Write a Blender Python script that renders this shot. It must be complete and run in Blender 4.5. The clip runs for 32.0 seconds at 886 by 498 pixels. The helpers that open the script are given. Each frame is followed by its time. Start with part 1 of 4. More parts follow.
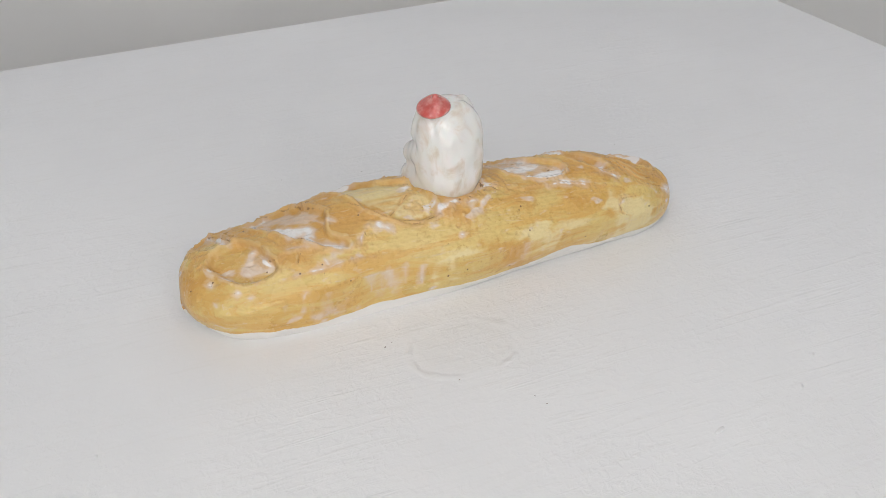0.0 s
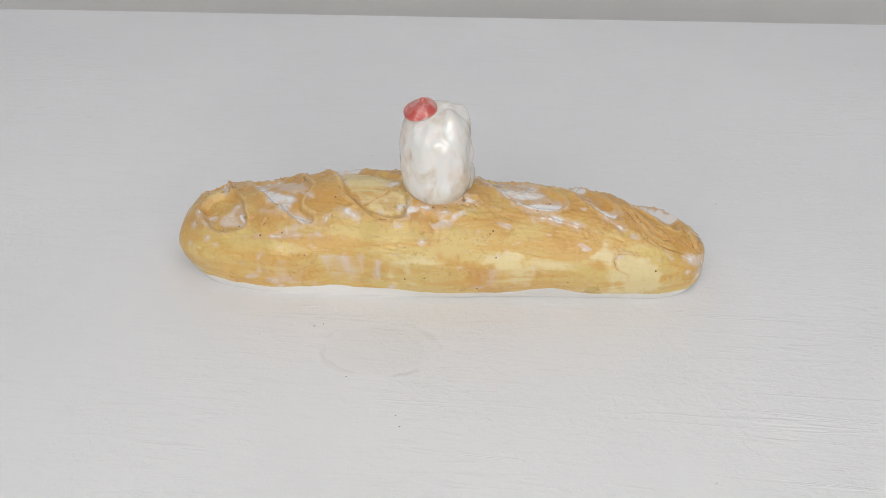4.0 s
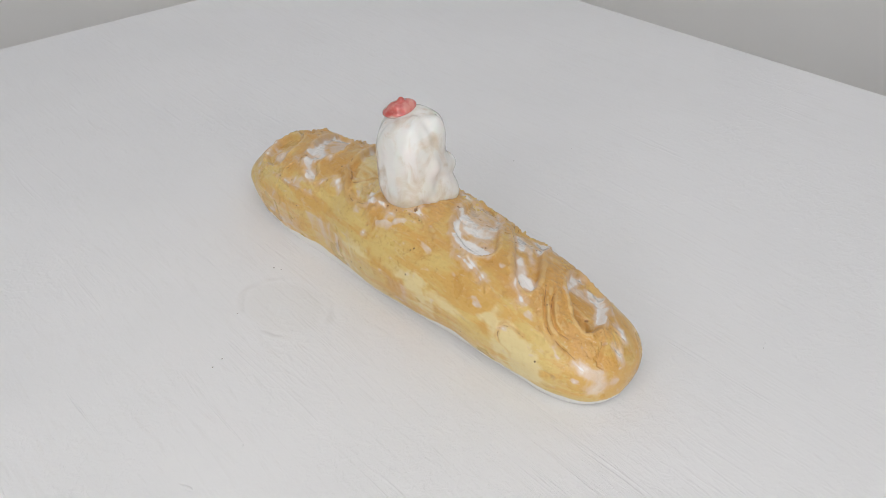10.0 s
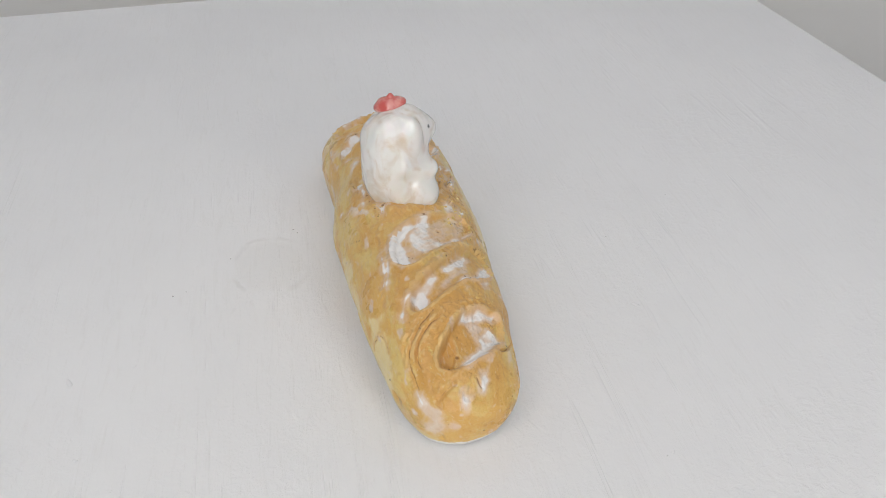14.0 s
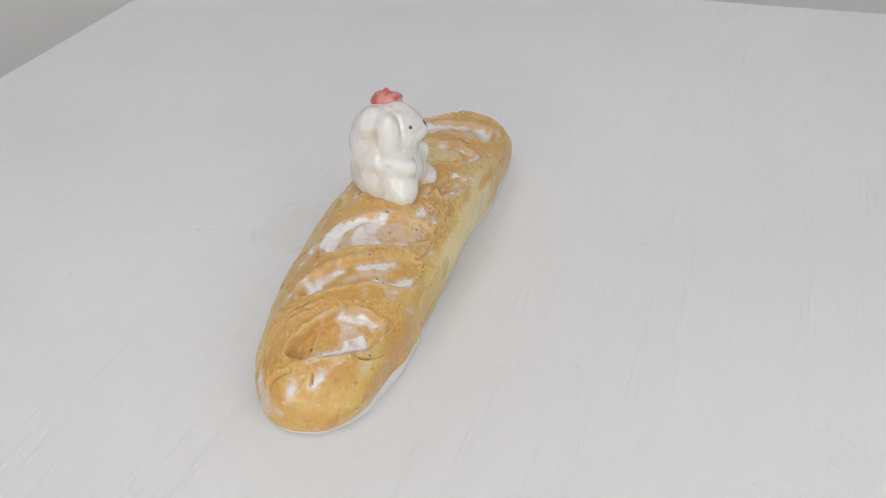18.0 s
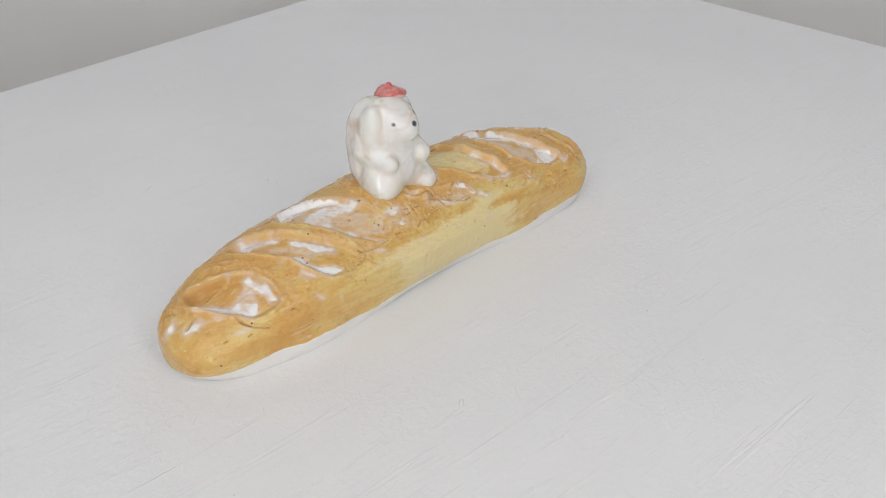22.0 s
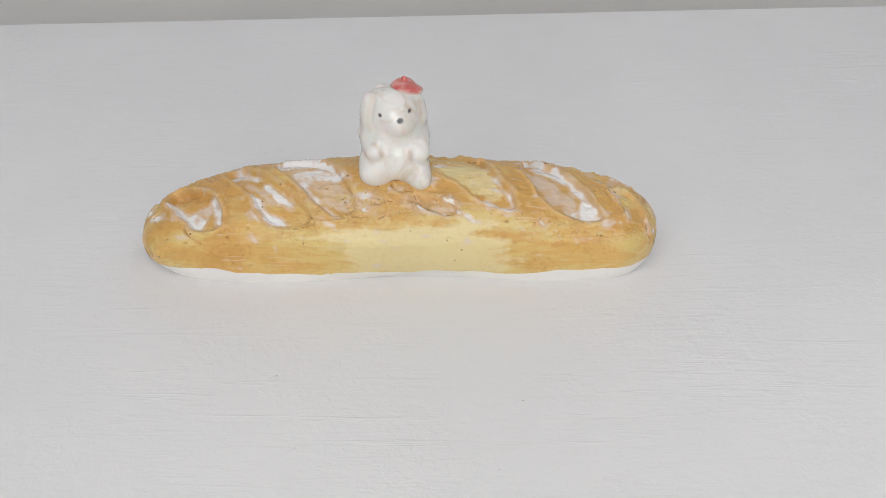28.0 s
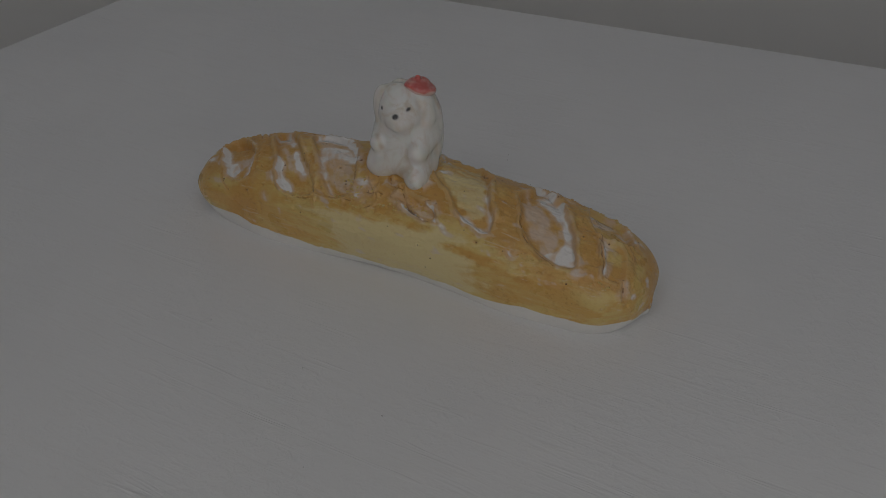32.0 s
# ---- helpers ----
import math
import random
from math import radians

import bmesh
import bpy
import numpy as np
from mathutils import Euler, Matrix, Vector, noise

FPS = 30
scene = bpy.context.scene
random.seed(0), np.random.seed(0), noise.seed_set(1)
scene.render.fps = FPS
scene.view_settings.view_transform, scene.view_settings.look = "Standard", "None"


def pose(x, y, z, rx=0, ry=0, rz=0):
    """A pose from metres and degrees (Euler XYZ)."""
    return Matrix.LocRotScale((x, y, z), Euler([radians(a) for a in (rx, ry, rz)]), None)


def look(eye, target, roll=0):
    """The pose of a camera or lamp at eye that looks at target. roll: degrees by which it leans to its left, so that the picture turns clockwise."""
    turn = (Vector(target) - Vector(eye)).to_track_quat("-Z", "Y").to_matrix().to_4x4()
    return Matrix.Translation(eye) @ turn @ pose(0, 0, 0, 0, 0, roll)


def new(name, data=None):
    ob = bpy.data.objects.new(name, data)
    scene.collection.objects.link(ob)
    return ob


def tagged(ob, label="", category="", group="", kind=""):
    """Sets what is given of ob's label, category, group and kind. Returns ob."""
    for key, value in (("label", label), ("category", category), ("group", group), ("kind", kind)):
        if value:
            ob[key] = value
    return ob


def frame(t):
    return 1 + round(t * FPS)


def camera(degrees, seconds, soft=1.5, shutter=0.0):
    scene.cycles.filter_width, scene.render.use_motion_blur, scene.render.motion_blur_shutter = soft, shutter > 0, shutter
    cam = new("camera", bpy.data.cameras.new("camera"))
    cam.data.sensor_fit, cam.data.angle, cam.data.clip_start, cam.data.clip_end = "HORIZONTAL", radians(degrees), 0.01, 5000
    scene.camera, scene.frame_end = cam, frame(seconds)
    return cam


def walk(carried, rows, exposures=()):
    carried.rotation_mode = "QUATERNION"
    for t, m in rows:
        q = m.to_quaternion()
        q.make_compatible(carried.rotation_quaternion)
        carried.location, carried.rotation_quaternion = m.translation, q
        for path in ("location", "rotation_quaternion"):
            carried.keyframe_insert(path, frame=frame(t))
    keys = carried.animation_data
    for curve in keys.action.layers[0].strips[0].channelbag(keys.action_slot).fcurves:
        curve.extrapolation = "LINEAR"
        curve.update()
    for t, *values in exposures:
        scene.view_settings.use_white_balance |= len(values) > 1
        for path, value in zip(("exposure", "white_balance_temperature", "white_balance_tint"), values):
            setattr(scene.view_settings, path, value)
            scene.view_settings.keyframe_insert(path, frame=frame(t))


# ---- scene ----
MM = 0.001

# ---- camera: it stands still, the board turns before it ----
cam = camera(50.53, 32.0, soft=1.0)
EYE = Vector((0.0, -0.27273, 0.18092))
YAW, PITCH = radians(1.706), radians(33.103)
AIM = EYE + Vector((math.sin(YAW) * math.cos(PITCH), math.cos(YAW) * math.cos(PITCH), -math.sin(PITCH)))
VIEW = look(EYE, AIM, -0.84)
walk(cam, [(0.0, VIEW), (32.0, VIEW)],
     exposures=[(0.0, 0.0), (31.0, 0.0), (31.2, -0.05), (31.5, -0.45), (32.0, -1.9)])

# turn of the board about its upright axis, degrees every four seconds
TURN = [16.04, -13.02, -42.07, -70.89, -99.52, -128.19, -157.37, -186.37, -215.24]


def turned(t):
    return pose(0, 0, 0, 0, 0, float(np.interp(t, np.arange(9) * 4.0, TURN)))


# ---- light: fill through added openings, and a ring lamp that the camera looks through ----
world = bpy.data.worlds.new("sky")
scene.world = world
world.use_nodes = True
wn = world.node_tree
sky = wn.nodes.new("ShaderNodeTexSky")
sky.sky_type, sky.sun_disc, sky.sun_elevation, sky.sun_rotation = "NISHITA", False, radians(50), radians(200)
wn.links.new(sky.outputs[0], wn.nodes["Background"].inputs[0])
wn.nodes["Background"].inputs[1].default_value = 0.1

ROOM = dict(x0=-1.9, x1=1.9, y0=-2.0, y1=0.44, z0=-0.75, z1=2.2)
# unseen openings, made up to let soft fill light into the room
BACK_OPENING = (-1.7, 1.7, 0.4, 2.1)  # x and z of the opening in the wall behind the camera
TOP_OPENING = (-1.5, 1.5, -1.5, 0.5)  # x and y of the opening in the ceiling


def fill_light(name, size_x, size_y, watts, at):
    data = bpy.data.lights.new(name, "AREA")
    data.shape, data.size, data.size_y, data.energy, data.color = "RECTANGLE", size_x, size_y, watts, (1.0, 0.955, 0.875)
    new(name, data).matrix_world = at


# fill lamps behind the added openings; no real window or roof light is known
fill_light("back_fill_light", 3.36, 1.66, 11.0, pose(0, ROOM["y0"] - 0.06, 1.25, 90, 0, 0))
fill_light("top_fill_light", 2.96, 1.96, 8.5, pose(0, -0.5, ROOM["z1"] + 0.06))

RING_AT, RING_R, RING_POWER = Vector((0.0, -0.42, 0.295)), 0.25, 9.6
scene.view_settings.exposure = 0.0


# ---- small tools ----
def put(name, data, material, parent=None, label=""):
    ob = new(name, data)
    if material:
        data.materials.append(material)
    if parent:
        ob.parent = parent
    if label:
        ob["label"] = label
    return ob


def part(name, bm, material, parent=None, label="", smooth=True):
    me = bpy.data.meshes.new(name)
    bm.to_mesh(me)
    bm.free()
    for p in me.polygons:
        p.use_smooth = smooth
    return put(name, me, material, parent, label)


def box(x0, x1, y0, y1, z0, z1, bevel=0.0, segments=2):
    bm = bmesh.new()
    bmesh.ops.create_cube(bm, size=1.0)
    for v in bm.verts:
        v.co = Vector((x0 + (v.co.x + 0.5) * (x1 - x0), y0 + (v.co.y + 0.5) * (y1 - y0), z0 + (v.co.z + 0.5) * (z1 - z0)))
    if bevel:
        bmesh.ops.bevel(bm, geom=bm.edges[:], offset=bevel, segments=segments, affect="EDGES", profile=0.5)
    return bm


class Nodes:
    """A thin wrapper to write node materials in few lines."""

    def __init__(self, name):
        self.mat = bpy.data.materials.new(name)
        self.mat.use_nodes = True
        self.t = self.mat.node_tree
        self.bsdf = self.t.nodes["Principled BSDF"]
        self.coord = self.t.nodes.new("ShaderNodeTexCoord").outputs["Object"]

    def n(self, kind, **props):
        node = self.t.nodes.new(kind)
        for k, v in props.items():
            setattr(node, k, v)
        return node

    def link(self, a, b):
        if hasattr(a, "is_output"):
            self.t.links.new(a, b)
        else:
            b.default_value = a

    def scaled(self, sx, sy, sz, rz=0.0):
        m = self.n("ShaderNodeMapping")
        m.inputs["Scale"].default_value = (sx, sy, sz)
        r = self.n("ShaderNodeVectorRotate", rotation_type="Z_AXIS")
        r.inputs["Angle"].default_value = radians(rz)
        self.link(self.coord, r.inputs["Vector"])
        self.link(r.outputs[0], m.inputs[0])
        return m.outputs[0]

    def noise(self, scale, detail=3.0, rough=0.55, vector=None, distort=0.0):
        x = self.n("ShaderNodeTexNoise")
        x.inputs["Scale"].default_value, x.inputs["Detail"].default_value = scale, detail
        x.inputs["Roughness"].default_value, x.inputs["Distortion"].default_value = rough, distort
        self.link(vector or self.coord, x.inputs["Vector"])
        return x.outputs["Fac"]

    def cells(self, scale, vector=None):
        x = self.n("ShaderNodeTexVoronoi")
        x.inputs["Scale"].default_value = scale
        self.link(vector or self.coord, x.inputs["Vector"])
        return x.outputs["Distance"]

    def ramp(self, fac, lo, hi, a=0.0, b=1.0):
        x = self.n("ShaderNodeMapRange", interpolation_type="SMOOTHSTEP")
        self.link(fac, x.inputs[0])
        for i, v in zip((1, 2, 3, 4), (lo, hi, a, b)):
            x.inputs[i].default_value = v
        return x.outputs[0]

    def math(self, op, a, b=0.0, c=0.0):
        x = self.n("ShaderNodeMath", operation=op)
        for i, v in enumerate((a, b, c)):
            self.link(v, x.inputs[i])
        return x.outputs[0]

    def mix(self, fac, a, b):
        x = self.n("ShaderNodeMix", data_type="RGBA")
        self.link(fac, x.inputs[0])
        self.link(a, x.inputs[6])
        self.link(b, x.inputs[7])
        return x.outputs[2]

    def attr(self, name):
        return self.n("ShaderNodeAttribute", attribute_name=name).outputs["Fac"]

    def bump(self, height, strength=0.3, distance=0.001, under=None):
        x = self.n("ShaderNodeBump")
        x.inputs["Strength"].default_value, x.inputs["Distance"].default_value = strength, distance
        self.link(height, x.inputs["Height"])
        if under:
            self.link(under, x.inputs["Normal"])
        return x.outputs[0]

    def done(self, color, rough, normal=None, coat=0.0, coat_rough=0.1, spec=0.5, sss=0.0):
        b = self.bsdf.inputs
        self.link(color, b["Base Color"])
        self.link(rough, b["Roughness"])
        b["Specular IOR Level"].default_value = spec
        b["Coat Weight"].default_value, b["Coat Roughness"].default_value, b["Coat IOR"].default_value = coat, coat_rough, 1.62
        if sss:
            b["Subsurface Weight"].default_value, b["Subsurface Scale"].default_value = sss, 0.0015
        if normal:
            self.link(normal, b["Normal"])
        return self.mat


# ---- materials ----
def board_paint():
    """White emulsion brushed over a board: broken ridges along the board's length, stipple, smoother in places."""
    m = Nodes("brushed_white_paint")
    streak = m.noise(1.0, 5, 0.65, m.scaled(30, 300, 40, 3), 2.2)
    streak2 = m.noise(1.0, 4, 0.6, m.scaled(150, 800, 60, -2), 0.8)
    where = m.ramp(m.noise(11, 3), 0.42, 0.66)
    lumps = m.noise(120, 4, 0.6)
    grit = m.noise(1100, 2)
    tone = m.noise(6, 4)
    col = m.mix(m.ramp(tone, 0.3, 0.7), (0.80, 0.798, 0.795, 1), (0.845, 0.842, 0.838, 1))
    col = m.mix(m.ramp(streak, 0.5, 0.72, 0, 0.3), col, (0.765, 0.755, 0.735, 1))
    h = m.math("MULTIPLY", m.math("ADD", m.ramp(streak, 0.45, 0.75), m.math("MULTIPLY", streak2, 0.28)), m.math("MULTIPLY_ADD", where, 0.55, 0.03))
    long = m.noise(1.0, 3, 0.5, m.scaled(7, 190, 20, 2), 0.5)
    long = m.math("MULTIPLY", m.math("MULTIPLY", m.ramp(long, 0.60, 0.625), m.ramp(long, 0.63, 0.66, 1.0, 0.0)), m.ramp(m.noise(14, 2), 0.45, 0.55))
    h = m.math("MULTIPLY_ADD", long, 0.7, h)
    stipple = m.ramp(m.noise(340, 4, 0.65, None, 0.6), 0.42, 0.68)
    h = m.math("ADD", h, m.math("ADD", m.math("MULTIPLY", lumps, 0.3), m.math("MULTIPLY_ADD", m.math("MULTIPLY", stipple, m.ramp(m.noise(17, 3), 0.38, 0.62, 0.15, 0.8)), 0.6, m.math("MULTIPLY", grit, 0.2))))
    # the faint oval that a cup left in the wet paint
    away = m.n("ShaderNodeVectorMath", operation="SUBTRACT")
    m.link(m.coord, away.inputs[0])
    away.inputs[1].default_value = (-0.0032, -0.0504, 0.0)
    oval = m.n("ShaderNodeVectorMath", operation="MULTIPLY")
    m.link(away.outputs[0], oval.inputs[0])
    oval.inputs[1].default_value = (1.0, 1.35, 0.0)
    size = m.n("ShaderNodeVectorMath", operation="LENGTH")
    m.link(oval.outputs[0], size.inputs[0])
    rim = m.math("MULTIPLY_ADD", m.math("SUBTRACT", m.noise(90, 3), 0.5), 0.006, size.outputs["Value"])
    line = m.math("MULTIPLY", m.ramp(rim, 0.0155, 0.0172), m.ramp(rim, 0.0176, 0.0195, 1.0, 0.0))
    line = m.math("MULTIPLY", line, m.ramp(m.noise(60, 2), 0.42, 0.62))
    col = m.mix(m.math("MULTIPLY", line, 0.35), col, (0.70, 0.69, 0.665, 1))
    col = m.mix(m.ramp(rim, 0.013, 0.018, 0.2, 0.0), col, (0.73, 0.715, 0.68, 1))
    h = m.math("ADD", h, m.math("MULTIPLY_ADD", m.ramp(rim, 0.011, 0.016, 1.0, 0.0), m.math("MULTIPLY", m.noise(420, 3), 0.5), m.math("MULTIPLY", line, 1.1)))
    nrm = m.bump(h, 0.36, 0.0006)
    return m.done(col, m.ramp(streak, 0.2, 0.8, 0.40, 0.58), nrm, spec=0.4)


def wall_paint(name, color, scale=3.0):
    m = Nodes(name)
    c2 = tuple(c * 0.94 for c in color[:3]) + (1,)
    col = m.mix(m.ramp(m.noise(scale, 3), 0.3, 0.7), color, c2)
    return m.done(col, 0.8, m.bump(m.noise(180, 3), 0.12, 0.001), spec=0.3)


def crust_glaze():
    """Ochre crust glaze brushed on clay, white glaze pooled in the cuts, bare white clay at the foot."""
    m = Nodes("ochre_crust_glaze")
    brush = m.noise(1.0, 6, 0.66, m.scaled(26, 110, 160), 0.9)
    blotch = m.noise(55, 6, 0.66, None, 1.2)
    fine = m.noise(620, 4, 0.65)
    col = m.mix(m.ramp(brush, 0.42, 0.57), (0.675, 0.412, 0.122, 1), (0.700, 0.520, 0.188, 1))
    tan = m.math("MULTIPLY_ADD", m.math("SUBTRACT", blotch, 0.5), 1.9, m.math("MULTIPLY", m.attr("toast"), 0.75))
    col = m.mix(m.ramp(tan, 0.2, 0.8, 0.0, 0.8), col, (0.620, 0.330, 0.082, 1))
    straw = m.math("MULTIPLY_ADD", m.math("SUBTRACT", m.noise(1.0, 6, 0.64, m.scaled(40, 120, 150), 1.0), 0.5), 1.5, m.attr("pale"))
    col = m.mix(m.ramp(straw, 0.35, 0.75, 0.0, 0.85), col, (0.775, 0.655, 0.350, 1))
    # granular tan speckle where the glaze broke
    speck = m.math("MULTIPLY", m.ramp(fine, 0.52, 0.66), m.math("MULTIPLY", m.ramp(blotch, 0.40, 0.62, 0.12, 0.45), m.ramp(m.attr("pale"), 0.2, 0.9, 1.0, 0.25)))
    col = m.mix(speck, col, (0.460, 0.230, 0.060, 1))
    # pale scratches along the loaf, and a paler colour on the tops of ridges
    scratch = m.noise(1.0, 6, 0.7, m.scaled(55, 420, 460), 1.5)
    col = m.mix(m.ramp(scratch, 0.58, 0.68, 0.0, 0.6), col, (0.715, 0.565, 0.375, 1))
    col = m.mix(m.ramp(m.math("MULTIPLY_ADD", m.math("SUBTRACT", fine, 0.5), 0.6, m.attr("ridge_top")), 0.3, 0.9, 0.0, 0.4), col, (0.760, 0.600, 0.300, 1))
    white = m.math("MULTIPLY_ADD", m.math("SUBTRACT", m.noise(1.0, 5, 0.64, m.scaled(75, 420, 260, 43), 0.8), 0.5), 0.5, m.attr("white_glaze"))
    thin = m.ramp(white, 0.14, 0.62, 0.0, 0.78)
    thick = m.ramp(white, 0.58, 0.98, 0.0, 0.95)
    col = m.mix(thin, col, (0.715, 0.590, 0.480, 1))
    col = m.mix(thick, col, (0.85, 0.835, 0.815, 1))
    # deeper orange follows the torn edges of the cuts, broken up by noise
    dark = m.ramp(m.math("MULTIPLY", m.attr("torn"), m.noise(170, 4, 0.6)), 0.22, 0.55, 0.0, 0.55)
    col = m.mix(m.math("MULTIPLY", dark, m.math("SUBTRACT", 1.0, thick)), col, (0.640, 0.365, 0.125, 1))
    # the darkness inside cracks and pits is painted in as dark brown
    line = m.math("MULTIPLY", m.attr("split"), m.ramp(m.noise(330, 3), 0.42, 0.56))
    line = m.math("MAXIMUM", line, m.math("SUBTRACT", m.attr("split"), 1.0))
    col = m.mix(m.ramp(line, 0.45, 1.0, 0.0, 0.8), col, (0.22, 0.11, 0.04, 1))
    pin = m.ramp(m.cells(230), 0.05, 0.09, 1.0, 0.0)
    pin = m.math("MULTIPLY", pin, m.ramp(m.noise(90, 2), 0.44, 0.54))
    col = m.mix(pin, col, (0.12, 0.055, 0.03, 1))
    clay = m.ramp(m.math("MULTIPLY_ADD", m.math("SUBTRACT", m.noise(140, 4), 0.5), 0.7, m.attr("bare_clay")), 0.44, 0.56)
    col = m.mix(clay, col, (0.82, 0.80, 0.765, 1))
    rough = m.ramp(m.noise(60, 4), 0.3, 0.7, 0.24, 0.46)
    rough = m.math("MULTIPLY_ADD", thick, -0.10, rough)
    rough = m.math("MULTIPLY_ADD", clay, 0.35, rough)
    n1 = m.bump(m.noise(1.0, 6, 0.66, m.scaled(90, 480, 520), 0.7), 0.42, 0.0007)
    n2 = m.bump(m.math("SUBTRACT", m.noise(700, 4, 0.7), m.math("MULTIPLY", pin, 1.2)), 0.38, 0.0004, n1)
    m.link(m.bump(m.noise(420, 3, 0.6), 0.2, 0.0005), m.bsdf.inputs["Coat Normal"])
    return m.done(col, rough, n2, coat=0.32, coat_rough=0.08, spec=0.32)


def white_glaze():
    m = Nodes("glossy_white_glaze")
    col = m.mix(m.ramp(m.noise(1.0, 5, 0.62, m.scaled(150, 150, 110), 0.8), 0.46, 0.70, 0.0, 0.65), (0.80, 0.785, 0.75, 1), (0.59, 0.475, 0.345, 1))
    col = m.mix(m.ramp(m.noise(60, 3), 0.5, 0.75, 0, 0.4), col, (0.64, 0.58, 0.49, 1))
    col = m.mix(m.math("MULTIPLY", m.attr("stain"), m.ramp(m.noise(220, 3), 0.3, 0.6, 0.3, 0.8)), col, (0.52, 0.37, 0.22, 1))
    col = m.mix(m.attr("ink"), col, (0.018, 0.02, 0.026, 1))
    m.link(m.bump(m.noise(190, 2, 0.5), 0.03, 0.0012), m.bsdf.inputs["Coat Normal"])
    return m.done(col, 0.6, m.bump(m.noise(150, 2, 0.4), 0.08, 0.0012), coat=1.0, coat_rough=0.03, spec=0.05, sss=0.1)


def red_glaze():
    m = Nodes("coral_red_glaze")
    col = m.mix(m.ramp(m.noise(260, 4), 0.40, 0.66), (0.58, 0.10, 0.085, 1), (0.70, 0.27, 0.23, 1))
    col = m.mix(m.attr("ink"), col, (0.77, 0.60, 0.53, 1))
    return m.done(col, 0.2, m.bump(m.noise(260, 3), 0.3, 0.0008), coat=1.0, coat_rough=0.03, spec=0.4)


def plain(name, color, rough=0.5, glow=0.0):
    m = Nodes(name)
    col = m.mix(m.ramp(m.noise(40, 3), 0.3, 0.7), color, tuple(c * 0.9 for c in color[:3]) + (1,))
    if glow:
        m.bsdf.inputs["Emission Color"].default_value = (1.0, 0.962, 0.905, 1)
        m.bsdf.inputs["Emission Strength"].default_value = glow
    return m.done(col, rough, m.bump(m.noise(300, 2), 0.1, 0.0005))


PAINT = board_paint()
CRUST = crust_glaze()
GLAZE = white_glaze()
RED = red_glaze()
WALL = wall_paint("warm_grey_wall_paint", (0.88, 0.86, 0.82, 1))
# unseen side walls, made darker than the north wall to cut bounced light
SIDE = wall_paint("low_bounce_wall_grey", (0.55, 0.54, 0.515, 1))
CEIL = wall_paint("white_ceiling_paint", (0.62, 0.62, 0.61, 1))
SPECK = plain("grey_speck", (0.20, 0.17, 0.14, 1), 0.7)
FLOOR = wall_paint("grey_floor_paint", (0.55, 0.54, 0.52, 1), 8)
DARK = plain("black_plastic", (0.03, 0.03, 0.032, 1), 0.4)
TUBE = plain("ring_diffuser", (0.85, 0.85, 0.85, 1), 0.5, RING_POWER)


# ---- the room that closes the place ----
def room():
    r, w = ROOM, 0.12
    tagged(part("floor", box(r["x0"], r["x1"], r["y0"], r["y1"], r["z0"] - w, r["z0"]), FLOOR, smooth=False),
           "plain grey painted floor of the room", "floor", kind="structure")
    x0, x1, y0, y1, z0, z1 = r["x0"] - w, r["x1"] + w, r["y0"], r["y1"], r["z0"] - w, r["z1"]
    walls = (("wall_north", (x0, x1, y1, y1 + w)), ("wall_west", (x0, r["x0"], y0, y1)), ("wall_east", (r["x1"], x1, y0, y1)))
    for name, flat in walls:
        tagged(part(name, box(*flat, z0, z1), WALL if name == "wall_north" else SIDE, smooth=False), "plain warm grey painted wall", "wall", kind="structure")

    def pierced(name, flats, material, label, category):
        bm = bmesh.new()
        for flat in flats:
            piece = box(*flat)
            me = bpy.data.meshes.new("piece")
            piece.to_mesh(me)
            piece.free()
            bm.from_mesh(me)
            bpy.data.meshes.remove(me)
        tagged(part(name, bm, material, smooth=False), label, category, kind="structure")

    a0, a1, b0, b1 = BACK_OPENING
    pierced("wall_south", ((x0, a0, y0 - w, y0, z0, z1), (a1, x1, y0 - w, y0, z0, z1), (a0, a1, y0 - w, y0, z0, b0), (a0, a1, y0 - w, y0, b1, z1)),
            WALL, "plain warm grey wall, unseen, with a wide opening added for fill light", "wall")
    a0, a1, b0, b1 = TOP_OPENING
    pierced("ceiling", ((x0, a0, y0 - w, y1 + w, z1, z1 + w), (a1, x1, y0 - w, y1 + w, z1, z1 + w), (a0, a1, y0 - w, b0, z1, z1 + w),
                        (a0, a1, b1, y1 + w, z1, z1 + w)), CEIL, "plain white ceiling, unseen, with a wide opening added for fill light", "ceiling")


room()


